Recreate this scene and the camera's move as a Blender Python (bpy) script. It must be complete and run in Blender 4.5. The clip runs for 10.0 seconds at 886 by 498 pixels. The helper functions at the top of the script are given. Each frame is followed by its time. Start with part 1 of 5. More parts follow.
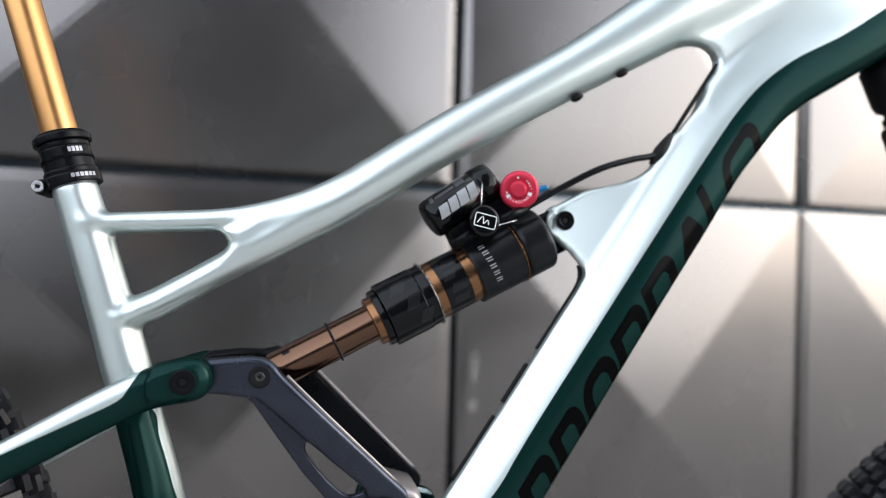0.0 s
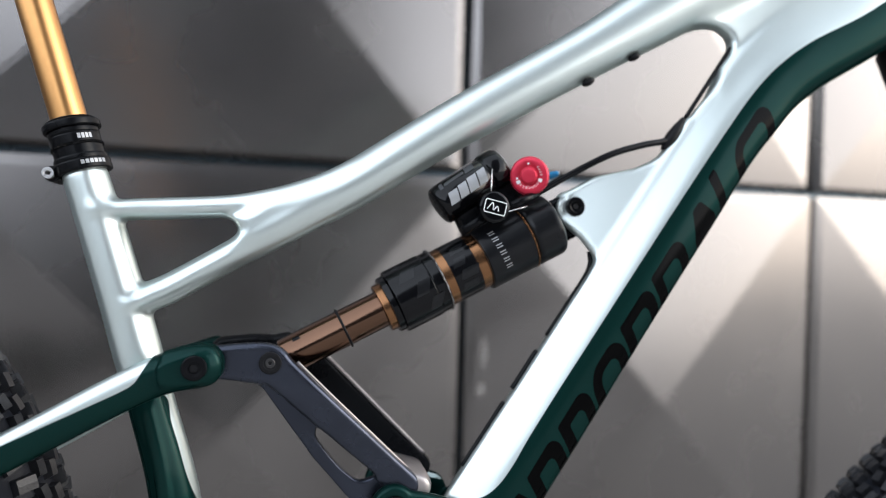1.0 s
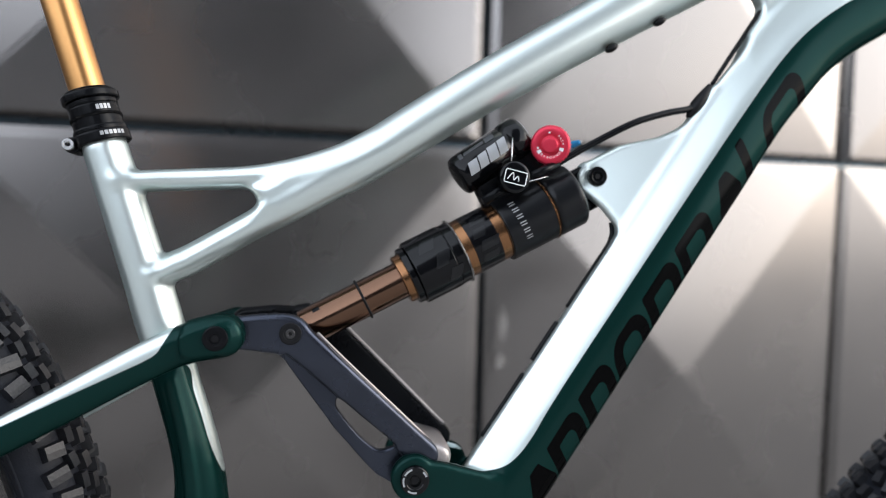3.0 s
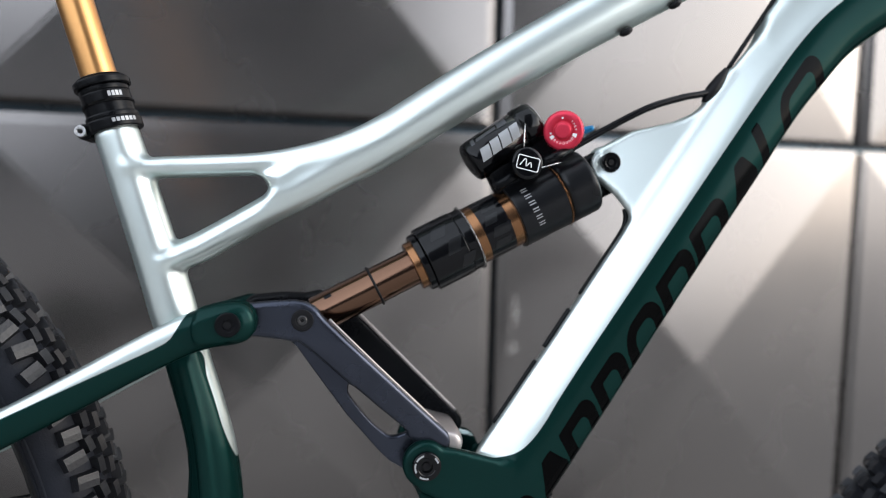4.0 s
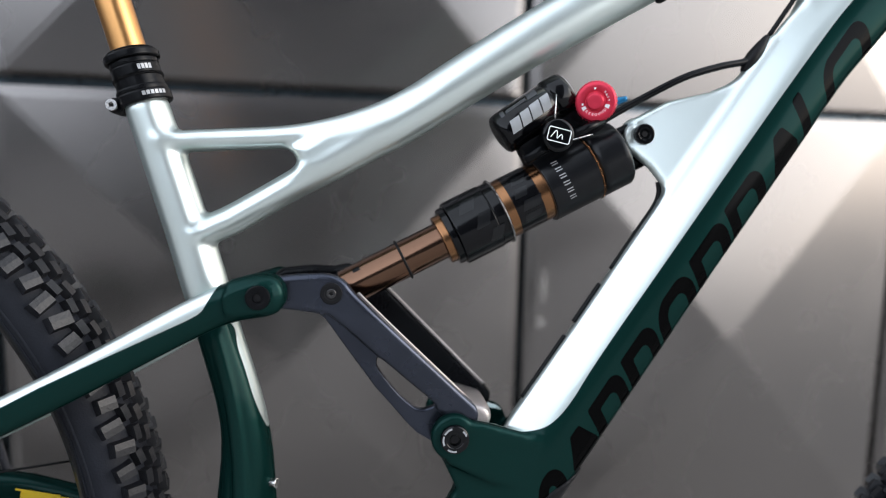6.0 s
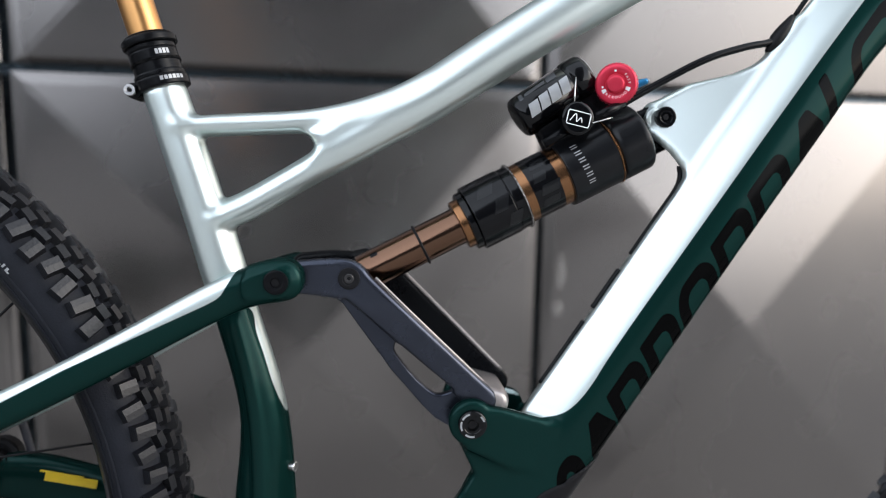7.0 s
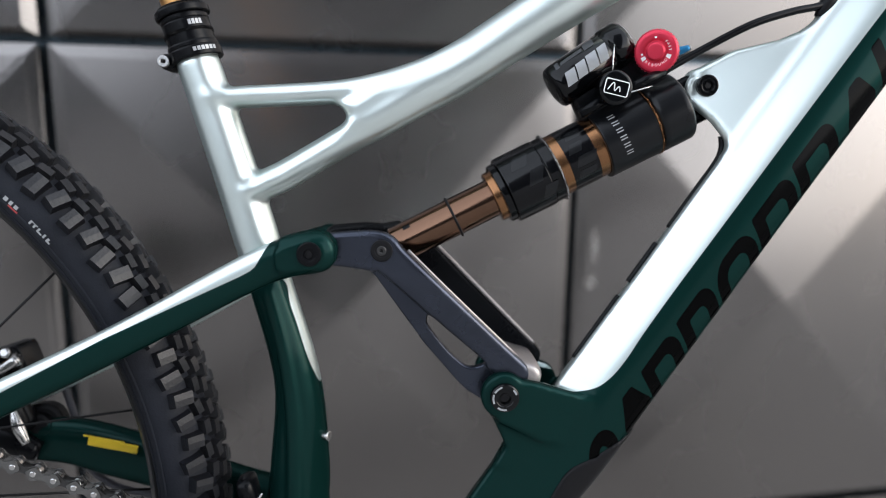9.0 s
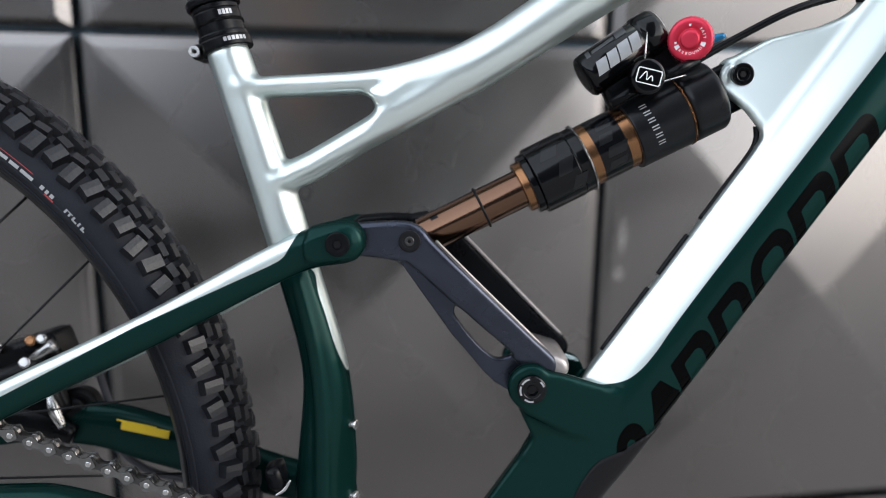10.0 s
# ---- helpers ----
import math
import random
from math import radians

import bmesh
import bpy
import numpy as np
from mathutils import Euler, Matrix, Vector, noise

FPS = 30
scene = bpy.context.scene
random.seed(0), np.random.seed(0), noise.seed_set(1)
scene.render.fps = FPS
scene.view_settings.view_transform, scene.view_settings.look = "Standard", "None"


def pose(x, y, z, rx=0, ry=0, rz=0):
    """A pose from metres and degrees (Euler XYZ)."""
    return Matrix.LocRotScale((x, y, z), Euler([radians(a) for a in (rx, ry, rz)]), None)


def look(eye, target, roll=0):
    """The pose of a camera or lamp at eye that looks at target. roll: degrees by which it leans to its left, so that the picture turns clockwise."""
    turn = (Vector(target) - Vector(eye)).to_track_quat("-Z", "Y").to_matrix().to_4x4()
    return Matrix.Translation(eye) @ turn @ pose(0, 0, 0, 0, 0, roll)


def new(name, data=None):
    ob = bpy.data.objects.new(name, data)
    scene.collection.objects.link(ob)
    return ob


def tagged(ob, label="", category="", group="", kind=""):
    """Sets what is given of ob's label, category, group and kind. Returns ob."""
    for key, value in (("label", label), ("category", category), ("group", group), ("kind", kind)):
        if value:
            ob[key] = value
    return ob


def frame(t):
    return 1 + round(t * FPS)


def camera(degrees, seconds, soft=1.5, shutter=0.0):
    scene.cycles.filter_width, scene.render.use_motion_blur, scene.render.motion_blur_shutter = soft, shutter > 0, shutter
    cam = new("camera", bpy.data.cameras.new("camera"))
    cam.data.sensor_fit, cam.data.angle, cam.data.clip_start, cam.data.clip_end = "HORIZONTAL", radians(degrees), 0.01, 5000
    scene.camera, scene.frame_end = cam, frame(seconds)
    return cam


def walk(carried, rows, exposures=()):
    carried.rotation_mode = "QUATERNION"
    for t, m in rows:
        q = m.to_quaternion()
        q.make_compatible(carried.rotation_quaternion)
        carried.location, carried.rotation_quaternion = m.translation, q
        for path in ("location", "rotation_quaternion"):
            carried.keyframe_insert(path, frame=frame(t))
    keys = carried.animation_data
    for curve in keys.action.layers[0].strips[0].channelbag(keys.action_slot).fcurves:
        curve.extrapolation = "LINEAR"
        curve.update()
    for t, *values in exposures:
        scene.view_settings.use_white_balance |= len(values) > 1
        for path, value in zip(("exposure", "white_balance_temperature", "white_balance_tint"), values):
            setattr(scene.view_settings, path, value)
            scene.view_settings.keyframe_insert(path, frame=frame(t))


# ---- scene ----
cam = camera(67.09, 10.0, 1.1)
PATH = [  # seconds, eye, target, roll
    (0, (-0.0621, -0.4365, 0.5978), (0.1530, 0.5400, 0.6138), 1.12),
    (0.5, (-0.0625, -0.4358, 0.5994), (0.1469, 0.5420, 0.6022), 1.15),
    (1, (-0.0627, -0.4348, 0.5995), (0.1407, 0.5443, 0.5912), 1.14),
    (1.5, (-0.0625, -0.4334, 0.5992), (0.1349, 0.5467, 0.5806), 1.10),
    (2, (-0.0623, -0.4324, 0.5988), (0.1274, 0.5489, 0.5693), 1.08),
    (2.5, (-0.0625, -0.4317, 0.5984), (0.1208, 0.5505, 0.5592), 1.07),
    (4, (-0.0617, -0.4290, 0.5982), (0.0966, 0.5559, 0.5282), 0.97),
    (4.5, (-0.0619, -0.4281, 0.5978), (0.0869, 0.5577, 0.5200), 0.99),
    (5, (-0.0624, -0.4272, 0.5979), (0.0773, 0.5591, 0.5093), 0.90),
    (5.5, (-0.0617, -0.4264, 0.5979), (0.0677, 0.5602, 0.4989), 0.93),
    (7, (-0.0622, -0.4231, 0.5963), (0.0303, 0.5642, 0.4668), 0.75),
    (7.5, (-0.0625, -0.4221, 0.5956), (0.0202, 0.5647, 0.4566), 0.71),
    (8, (-0.0627, -0.4211, 0.5954), (0.0101, 0.5650, 0.4460), 0.68),
    (8.5, (-0.0629, -0.4202, 0.5956), (-0.0015, 0.5652, 0.4364), 0.68),
    (9, (-0.0634, -0.4191, 0.5953), (-0.0165, 0.5652, 0.4255), 0.60),
    (9.5, (-0.0638, -0.4184, 0.5951), (-0.0342, 0.5652, 0.4173), 0.57),
    (10, (-0.0651, -0.4176, 0.5959), (-0.0556, 0.5649, 0.4101), 0.59),
]
walk(cam, [(t, look(e, g, r)) for t, e, g, r in PATH])
cam.data.dof.use_dof, cam.data.dof.focus_distance, cam.data.dof.aperture_fstop = True, 0.420, 3.2

# ---- world and light ----
SUN_AZ, SUN_EL = radians(22), radians(21)   # veiled low sun beyond the open end of the wall
world = bpy.data.worlds.new("sky")
scene.world = world
world.use_nodes = True
wn = world.node_tree
sky = wn.nodes.new("ShaderNodeTexSky")
sky.sky_type, sky.sun_disc = "NISHITA", False
sky.sun_elevation, sky.sun_rotation = SUN_EL, radians(90) + SUN_AZ
sky.air_density, sky.dust_density, sky.ozone_density = 1.0, 2.0, 1.0
wn.nodes["Background"].inputs["Strength"].default_value = 0.05
haze = wn.nodes.new("ShaderNodeMix")   # pale haze over the clear sky, thickest towards the horizon
haze.data_type, haze.blend_type = "RGBA", "ADD"
haze.inputs["Factor"].default_value = 1.0
way = wn.nodes.new("ShaderNodeTexCoord")
split = wn.nodes.new("ShaderNodeSeparateXYZ")
rise = wn.nodes.new("ShaderNodeMapRange")
rise.inputs["From Min"].default_value, rise.inputs["From Max"].default_value = 0.0, 1.0
rise.inputs["To Min"].default_value, rise.inputs["To Max"].default_value = 45.0, 25.0
tint = wn.nodes.new("ShaderNodeVectorMath")
tint.operation = "SCALE"
tint.inputs[0].default_value = (0.92, 0.995, 1.12)
wn.links.new(way.outputs["Generated"], split.inputs[0])
wn.links.new(split.outputs["Z"], rise.inputs["Value"])
wn.links.new(rise.outputs[0], tint.inputs["Scale"])
wn.links.new(tint.outputs[0], haze.inputs["B"])
wn.links.new(sky.outputs[0], haze.inputs["A"])
wn.links.new(haze.outputs["Result"], wn.nodes["Background"].inputs[0])
sun = new("sun", bpy.data.lights.new("sun", "SUN"))
sun.data.energy, sun.data.angle, sun.data.color = 0.9, radians(32), (1.0, 0.955, 0.905)
to_sun = Vector((math.cos(SUN_EL) * math.cos(SUN_AZ), -math.cos(SUN_EL) * math.sin(SUN_AZ), math.sin(SUN_EL)))
sun.matrix_world = look(to_sun * 20, (0, 0, 0))
scene.view_settings.exposure = 0.34


# ---- materials ----
def material(name, color, rough=0.5, metal=0.0, coat=0.0, bump=0.0, scale=300.0, vary=0.08, spec=0.5, coat_rough=0.05, tint=(1, 1, 1)):
    """A principled surface with variation in tone and gloss at two scales and a fine relief."""
    m = bpy.data.materials.new(name)
    m.use_nodes = True
    t = m.node_tree
    b = t.nodes["Principled BSDF"]
    b.inputs["Metallic"].default_value = metal
    b.inputs["Specular IOR Level"].default_value = spec
    b.inputs["Coat Weight"].default_value = coat
    b.inputs["Specular Tint"].default_value = (*tint, 1)
    b.inputs["Coat Roughness"].default_value = coat_rough
    co = t.nodes.new("ShaderNodeTexCoord")
    big, fine = t.nodes.new("ShaderNodeTexNoise"), t.nodes.new("ShaderNodeTexNoise")
    big.inputs["Scale"].default_value, fine.inputs["Scale"].default_value = scale / 25, scale
    big.inputs["Detail"].default_value = 3
    for n in (big, fine):
        t.links.new(co.outputs["Object"], n.inputs["Vector"])
    add = t.nodes.new("ShaderNodeMath")
    add.operation = "MULTIPLY_ADD"
    add.inputs[1].default_value = 0.4
    t.links.new(fine.outputs["Fac"], add.inputs[0])
    t.links.new(big.outputs["Fac"], add.inputs[2])
    ramp = t.nodes.new("ShaderNodeMapRange")
    ramp.inputs["From Min"].default_value, ramp.inputs["From Max"].default_value = 0.4, 1.0
    ramp.inputs["To Min"].default_value, ramp.inputs["To Max"].default_value = 1 - vary, 1 + vary
    t.links.new(add.outputs[0], ramp.inputs["Value"])
    mul = t.nodes.new("ShaderNodeVectorMath")
    mul.operation = "SCALE"
    mul.inputs[0].default_value = color
    t.links.new(ramp.outputs[0], mul.inputs["Scale"])
    t.links.new(mul.outputs[0], b.inputs["Base Color"])
    rr = t.nodes.new("ShaderNodeMapRange")
    rr.inputs["From Min"].default_value, rr.inputs["From Max"].default_value = 0.2, 0.8
    rr.inputs["To Min"].default_value, rr.inputs["To Max"].default_value = rough * 0.85, min(1, rough * 1.15)
    t.links.new(big.outputs["Fac"], rr.inputs["Value"])
    t.links.new(rr.outputs[0], b.inputs["Roughness"])
    if bump:
        bp = t.nodes.new("ShaderNodeBump")
        bp.inputs["Strength"].default_value, bp.inputs["Distance"].default_value = bump, 0.0005
        t.links.new(fine.outputs["Fac"], bp.inputs["Height"])
        t.links.new(bp.outputs[0], b.inputs["Normal"])
    return m


def two_tone(name, pale, dark):
    """Two coats of paint that meet where the mesh attribute 'paint' changes sign, a clear coat over both."""
    m = material(name, pale, rough=0.34, metal=0.7, coat=0.33, vary=0.0, spec=0.0, tint=(0.10, 0.26, 0.25), scale=60, coat_rough=0.13)
    t = m.node_tree
    b = t.nodes["Principled BSDF"]
    at = t.nodes.new("ShaderNodeAttribute")
    at.attribute_name = "paint"
    mask = t.nodes.new("ShaderNodeMapRange")
    mask.inputs["From Min"].default_value, mask.inputs["From Max"].default_value = -0.00025, 0.00025
    t.links.new(at.outputs["Fac"], mask.inputs["Value"])
    mix = t.nodes.new("ShaderNodeMix")
    mix.data_type = "RGBA"
    old = b.inputs["Base Color"].links[0].from_socket
    mix.inputs["A"].default_value = (*dark, 1)
    t.links.new(mask.outputs[0], mix.inputs["Factor"])
    t.links.new(old, mix.inputs["B"])
    pearl = t.nodes.new("ShaderNodeMath")
    pearl.operation = "MULTIPLY_ADD"
    pearl.inputs[1].default_value, pearl.inputs[2].default_value = 0.38, 0.50
    t.links.new(mask.outputs[0], pearl.inputs[0])
    t.links.new(pearl.outputs[0], b.inputs["Metallic"])
    gloss = t.nodes.new("ShaderNodeMath")
    gloss.operation = "MULTIPLY_ADD"
    gloss.inputs[1].default_value, gloss.inputs[2].default_value = 0.08, 0.14
    t.links.new(mask.outputs[0], gloss.inputs[0])
    t.links.new(gloss.outputs[0], b.inputs["Coat Weight"])
    ink = t.nodes.new("ShaderNodeAttribute")
    ink.attribute_name = "decal"
    on = t.nodes.new("ShaderNodeMapRange")
    on.inputs["From Min"].default_value, on.inputs["From Max"].default_value = -0.0002, 0.0002
    t.links.new(ink.outputs["Fac"], on.inputs["Value"])
    top = t.nodes.new("ShaderNodeMix")
    top.data_type = "RGBA"
    top.inputs["B"].default_value = (0.0004, 0.0005, 0.0006, 1)
    t.links.new(on.outputs[0], top.inputs["Factor"])
    t.links.new(mix.outputs["Result"], top.inputs["A"])
    t.links.new(top.outputs["Result"], b.inputs["Base Color"])
    return m


PAINT = two_tone("frame_paint", (0.700, 0.775, 0.755), (0.0047, 0.0255, 0.0225))
BLACK_GLOSS = material("black_anodised_gloss", (0.0025, 0.0027, 0.0034), rough=0.12, spec=0.26, vary=0.15)
BLACK_SATIN = material("black_satin", (0.003, 0.0033, 0.0042), rough=0.27, spec=0.13, bump=0.1)
BLACK_SOFT = material("black_soft_anodised", (0.0035, 0.004, 0.0052), rough=0.30, spec=0.28, bump=0.05)
BLACK_RUBBER = material("black_rubber", (0.004, 0.004, 0.005), rough=0.5, bump=0.2, spec=0.2)
LINK_GREY = material("grey_anodised_alloy", (0.044, 0.050, 0.068), rough=0.26, metal=0.8, bump=0.08, scale=1500)
BARE_EDGE = material("bare_machined_alloy", (0.36, 0.33, 0.32), rough=0.42, metal=0.8)
GOLD = material("gold_coating", (0.62, 0.32, 0.12), rough=0.30, metal=1.0)
BRONZE = material("bronze_coating", (0.155, 0.088, 0.058), rough=0.15, metal=1.0)
COPPER = material("copper_band", (0.29, 0.145, 0.070), rough=0.25, metal=1.0)
RED = material("red_anodised", (0.62, 0.025, 0.06), rough=0.35, metal=0.45)
BLUE = material("blue_anodised", (0.02, 0.20, 0.42), rough=0.3, metal=0.5)
STEEL = material("steel", (0.55, 0.54, 0.53), rough=0.25, metal=1.0)
SILVER = material("silver_print", (0.34, 0.35, 0.36), rough=0.4, metal=0.3)
WHITE_PRINT = material("white_print", (0.85, 0.86, 0.86), rough=0.45)
RED_PRINT = material("red_print", (0.30, 0.03, 0.03), rough=0.5)
DIM_PRINT = material("dim_grey_print", (0.0095, 0.0100, 0.0110), rough=0.14, spec=0.26)
GREY_PRINT = material("grey_print", (0.045, 0.047, 0.052), rough=0.4)
YELLOW = material("yellow_print", (0.75, 0.52, 0.02), rough=0.4)
TYRE = material("tyre_rubber", (0.011, 0.0125, 0.017), spec=0.15, rough=0.5, bump=0.4, scale=700, vary=0.25)
KNOB = material("knob_rubber", (0.007, 0.0075, 0.010), spec=0.4, rough=0.42, bump=0.4, scale=600, vary=0.3)
TREAD = material("dusty_tread_rubber", (0.015, 0.0155, 0.0180), spec=0.34, rough=0.38, bump=0.5, scale=500, vary=0.45)
GUARD = material("black_guard_plastic", (0.008, 0.008, 0.009), rough=0.40, spec=0.12, bump=0.15, scale=500)
HOSE = material("grey_hose", (0.030, 0.030, 0.038), rough=0.45)
CHAIN = material("chain_steel", (0.17, 0.168, 0.165), rough=0.27, metal=0.9, vary=0.2, scale=200)
DARK_STEEL = material("dark_steel", (0.075, 0.074, 0.074), rough=0.3, metal=0.9, vary=0.25, scale=200)
RIM = material("black_rim", (0.007, 0.007, 0.008), rough=0.4, spec=0.25)
PANEL = material("wall_panel_metal", (0.225, 0.211, 0.203), rough=0.265, metal=1.0, bump=0.004, scale=120, vary=0.012)
DARK = material("dark_cavity", (0.11, 0.15, 0.18), rough=0.28, metal=0.9)
PAVING = material("paving", (0.335, 0.330, 0.322), spec=0.1, rough=0.9, bump=0.5, scale=60, vary=0.2)
CONCRETE = material("pale_concrete", (0.42, 0.405, 0.385), spec=0.0, rough=1.0, bump=0.4, scale=50, vary=0.12)
FACADE = material("dark_facade", (0.03, 0.031, 0.034), rough=0.7, bump=0.4, scale=20, vary=0.3)


# ---- shape helpers ----
def mesh_ob(name, verts, faces, mat, parent=None, label="", smooth=True):
    me = bpy.data.meshes.new(name)
    me.from_pydata([tuple(v) for v in verts], [], [tuple(f) for f in faces])
    me.materials.append(mat)
    if smooth:
        me.polygons.foreach_set("use_smooth", [True] * len(me.polygons))
    me.update()
    ob = new(name, me)
    ob.parent = parent
    if label:
        tagged(ob, label)
    return ob


def part(name, bm, mat, parent, label="", smooth=True):
    bmesh.ops.recalc_face_normals(bm, faces=bm.faces)
    me = bpy.data.meshes.new(name)
    bm.to_mesh(me)
    bm.free()
    me.materials.append(mat)
    if smooth:
        me.polygons.foreach_set("use_smooth", [True] * len(me.polygons))
    ob = new(name, me)
    ob.parent = parent
    if label:
        tagged(ob, label)
    return ob


def frame_of(axis, up=(0, 0, 1)):
    """A rotation whose z axis lies along axis."""
    z = Vector(axis).normalized()
    x = Vector(up).cross(z)
    if x.length < 1e-4:
        x = Vector((1, 0, 0)).cross(z)
    x.normalize()
    y = z.cross(x)
    return Matrix((x, y, z)).transposed().to_4x4()


def revolve(bm, profile, place, axis, seg=48):
    """Turns (distance along the axis, radius) pairs about an axis through place; sharp steps get doubled rings."""
    m = Matrix.Translation(place) @ frame_of(axis)
    prof = []
    for i, (a, r) in enumerate(profile):
        prof.append((a, r))
    rings = []
    for a, r in prof:
        rings.append([bm.verts.new(m @ Vector((r * math.cos(2 * math.pi * k / seg), r * math.sin(2 * math.pi * k / seg), a))) for k in range(seg)])
    for p, q in zip(rings, rings[1:]):
        for k in range(seg):
            bm.faces.new((p[k], p[(k + 1) % seg], q[(k + 1) % seg], q[k]))
    bm.faces.new(list(reversed(rings[0])))
    bm.faces.new(rings[-1])
    return bm


def soft_profile(steps, e=0.0006):
    """Profile of cylinders (from, to, radius) in a row, each with a small rounded edge."""
    out = []
    for a, b, r in steps:
        out += [(a, max(r - 2.2 * e, 0.0003)), (a, r - e), (a + 0.4 * e, r - 0.3 * e), (a + e, r), (a + 2 * e, r), (b - 2 * e, r), (b - e, r), (b - 0.4 * e, r - 0.3 * e), (b, r - e), (b, max(r - 2.2 * e, 0.0003))]
    return out


def spline(points, n):
    """Catmull-Rom through the points (any dimension), n samples."""
    p = np.array(points, float)
    p = np.vstack([2 * p[0] - p[1], p, 2 * p[-1] - p[-2]])
    out = []
    for s in np.linspace(0, len(points) - 1 - 1e-9, n):
        i = int(s)
        f = s - i
        a, b, c, d = p[i:i + 4]
        out.append(0.5 * (2 * b + (c - a) * f + (2 * a - 5 * b + 4 * c - d) * f * f + (3 * b - a - 3 * c + d) * f ** 3))
    return np.array(out)


def tube(bm, points, radius, seg=14, n=48):
    """A round hose along a spline; radius may be one number or one for each point."""
    rs = np.full(len(points), radius) if np.isscalar(radius) else np.array(radius)
    q = spline(np.column_stack([np.array(points, float), rs]), n)
    rings = []
    x = None
    for i in range(n):
        d = Vector(q[min(i + 1, n - 1), :3] - q[max(i - 1, 0), :3]).normalized()
        if x is None:
            x = d.orthogonal()
        x = (x - d * x.dot(d)).normalized()
        y = d.cross(x)
        c = Vector(q[i, :3])
        rings.append([bm.verts.new(c + (x * math.cos(2 * math.pi * k / seg) + y * math.sin(2 * math.pi * k / seg)) * q[i, 3]) for k in range(seg)])
    for p, s in zip(rings, rings[1:]):
        for k in range(seg):
            bm.faces.new((p[k], p[(k + 1) % seg], s[(k + 1) % seg], s[k]))
    bm.faces.new(list(reversed(rings[0])))
    bm.faces.new(rings[-1])
    return bm


def box(bm, size, m, bevel=0.0):
    """A box of that size at the pose m, its edges bevelled."""
    made = bmesh.ops.create_cube(bm, size=1.0, matrix=m @ Matrix.Diagonal((*size, 1)))
    if bevel:
        edges = list({e for v in made["verts"] for e in v.link_edges})
        bmesh.ops.bevel(bm, geom=edges, offset=bevel, segments=2, profile=0.6, affect="EDGES")
    return bm


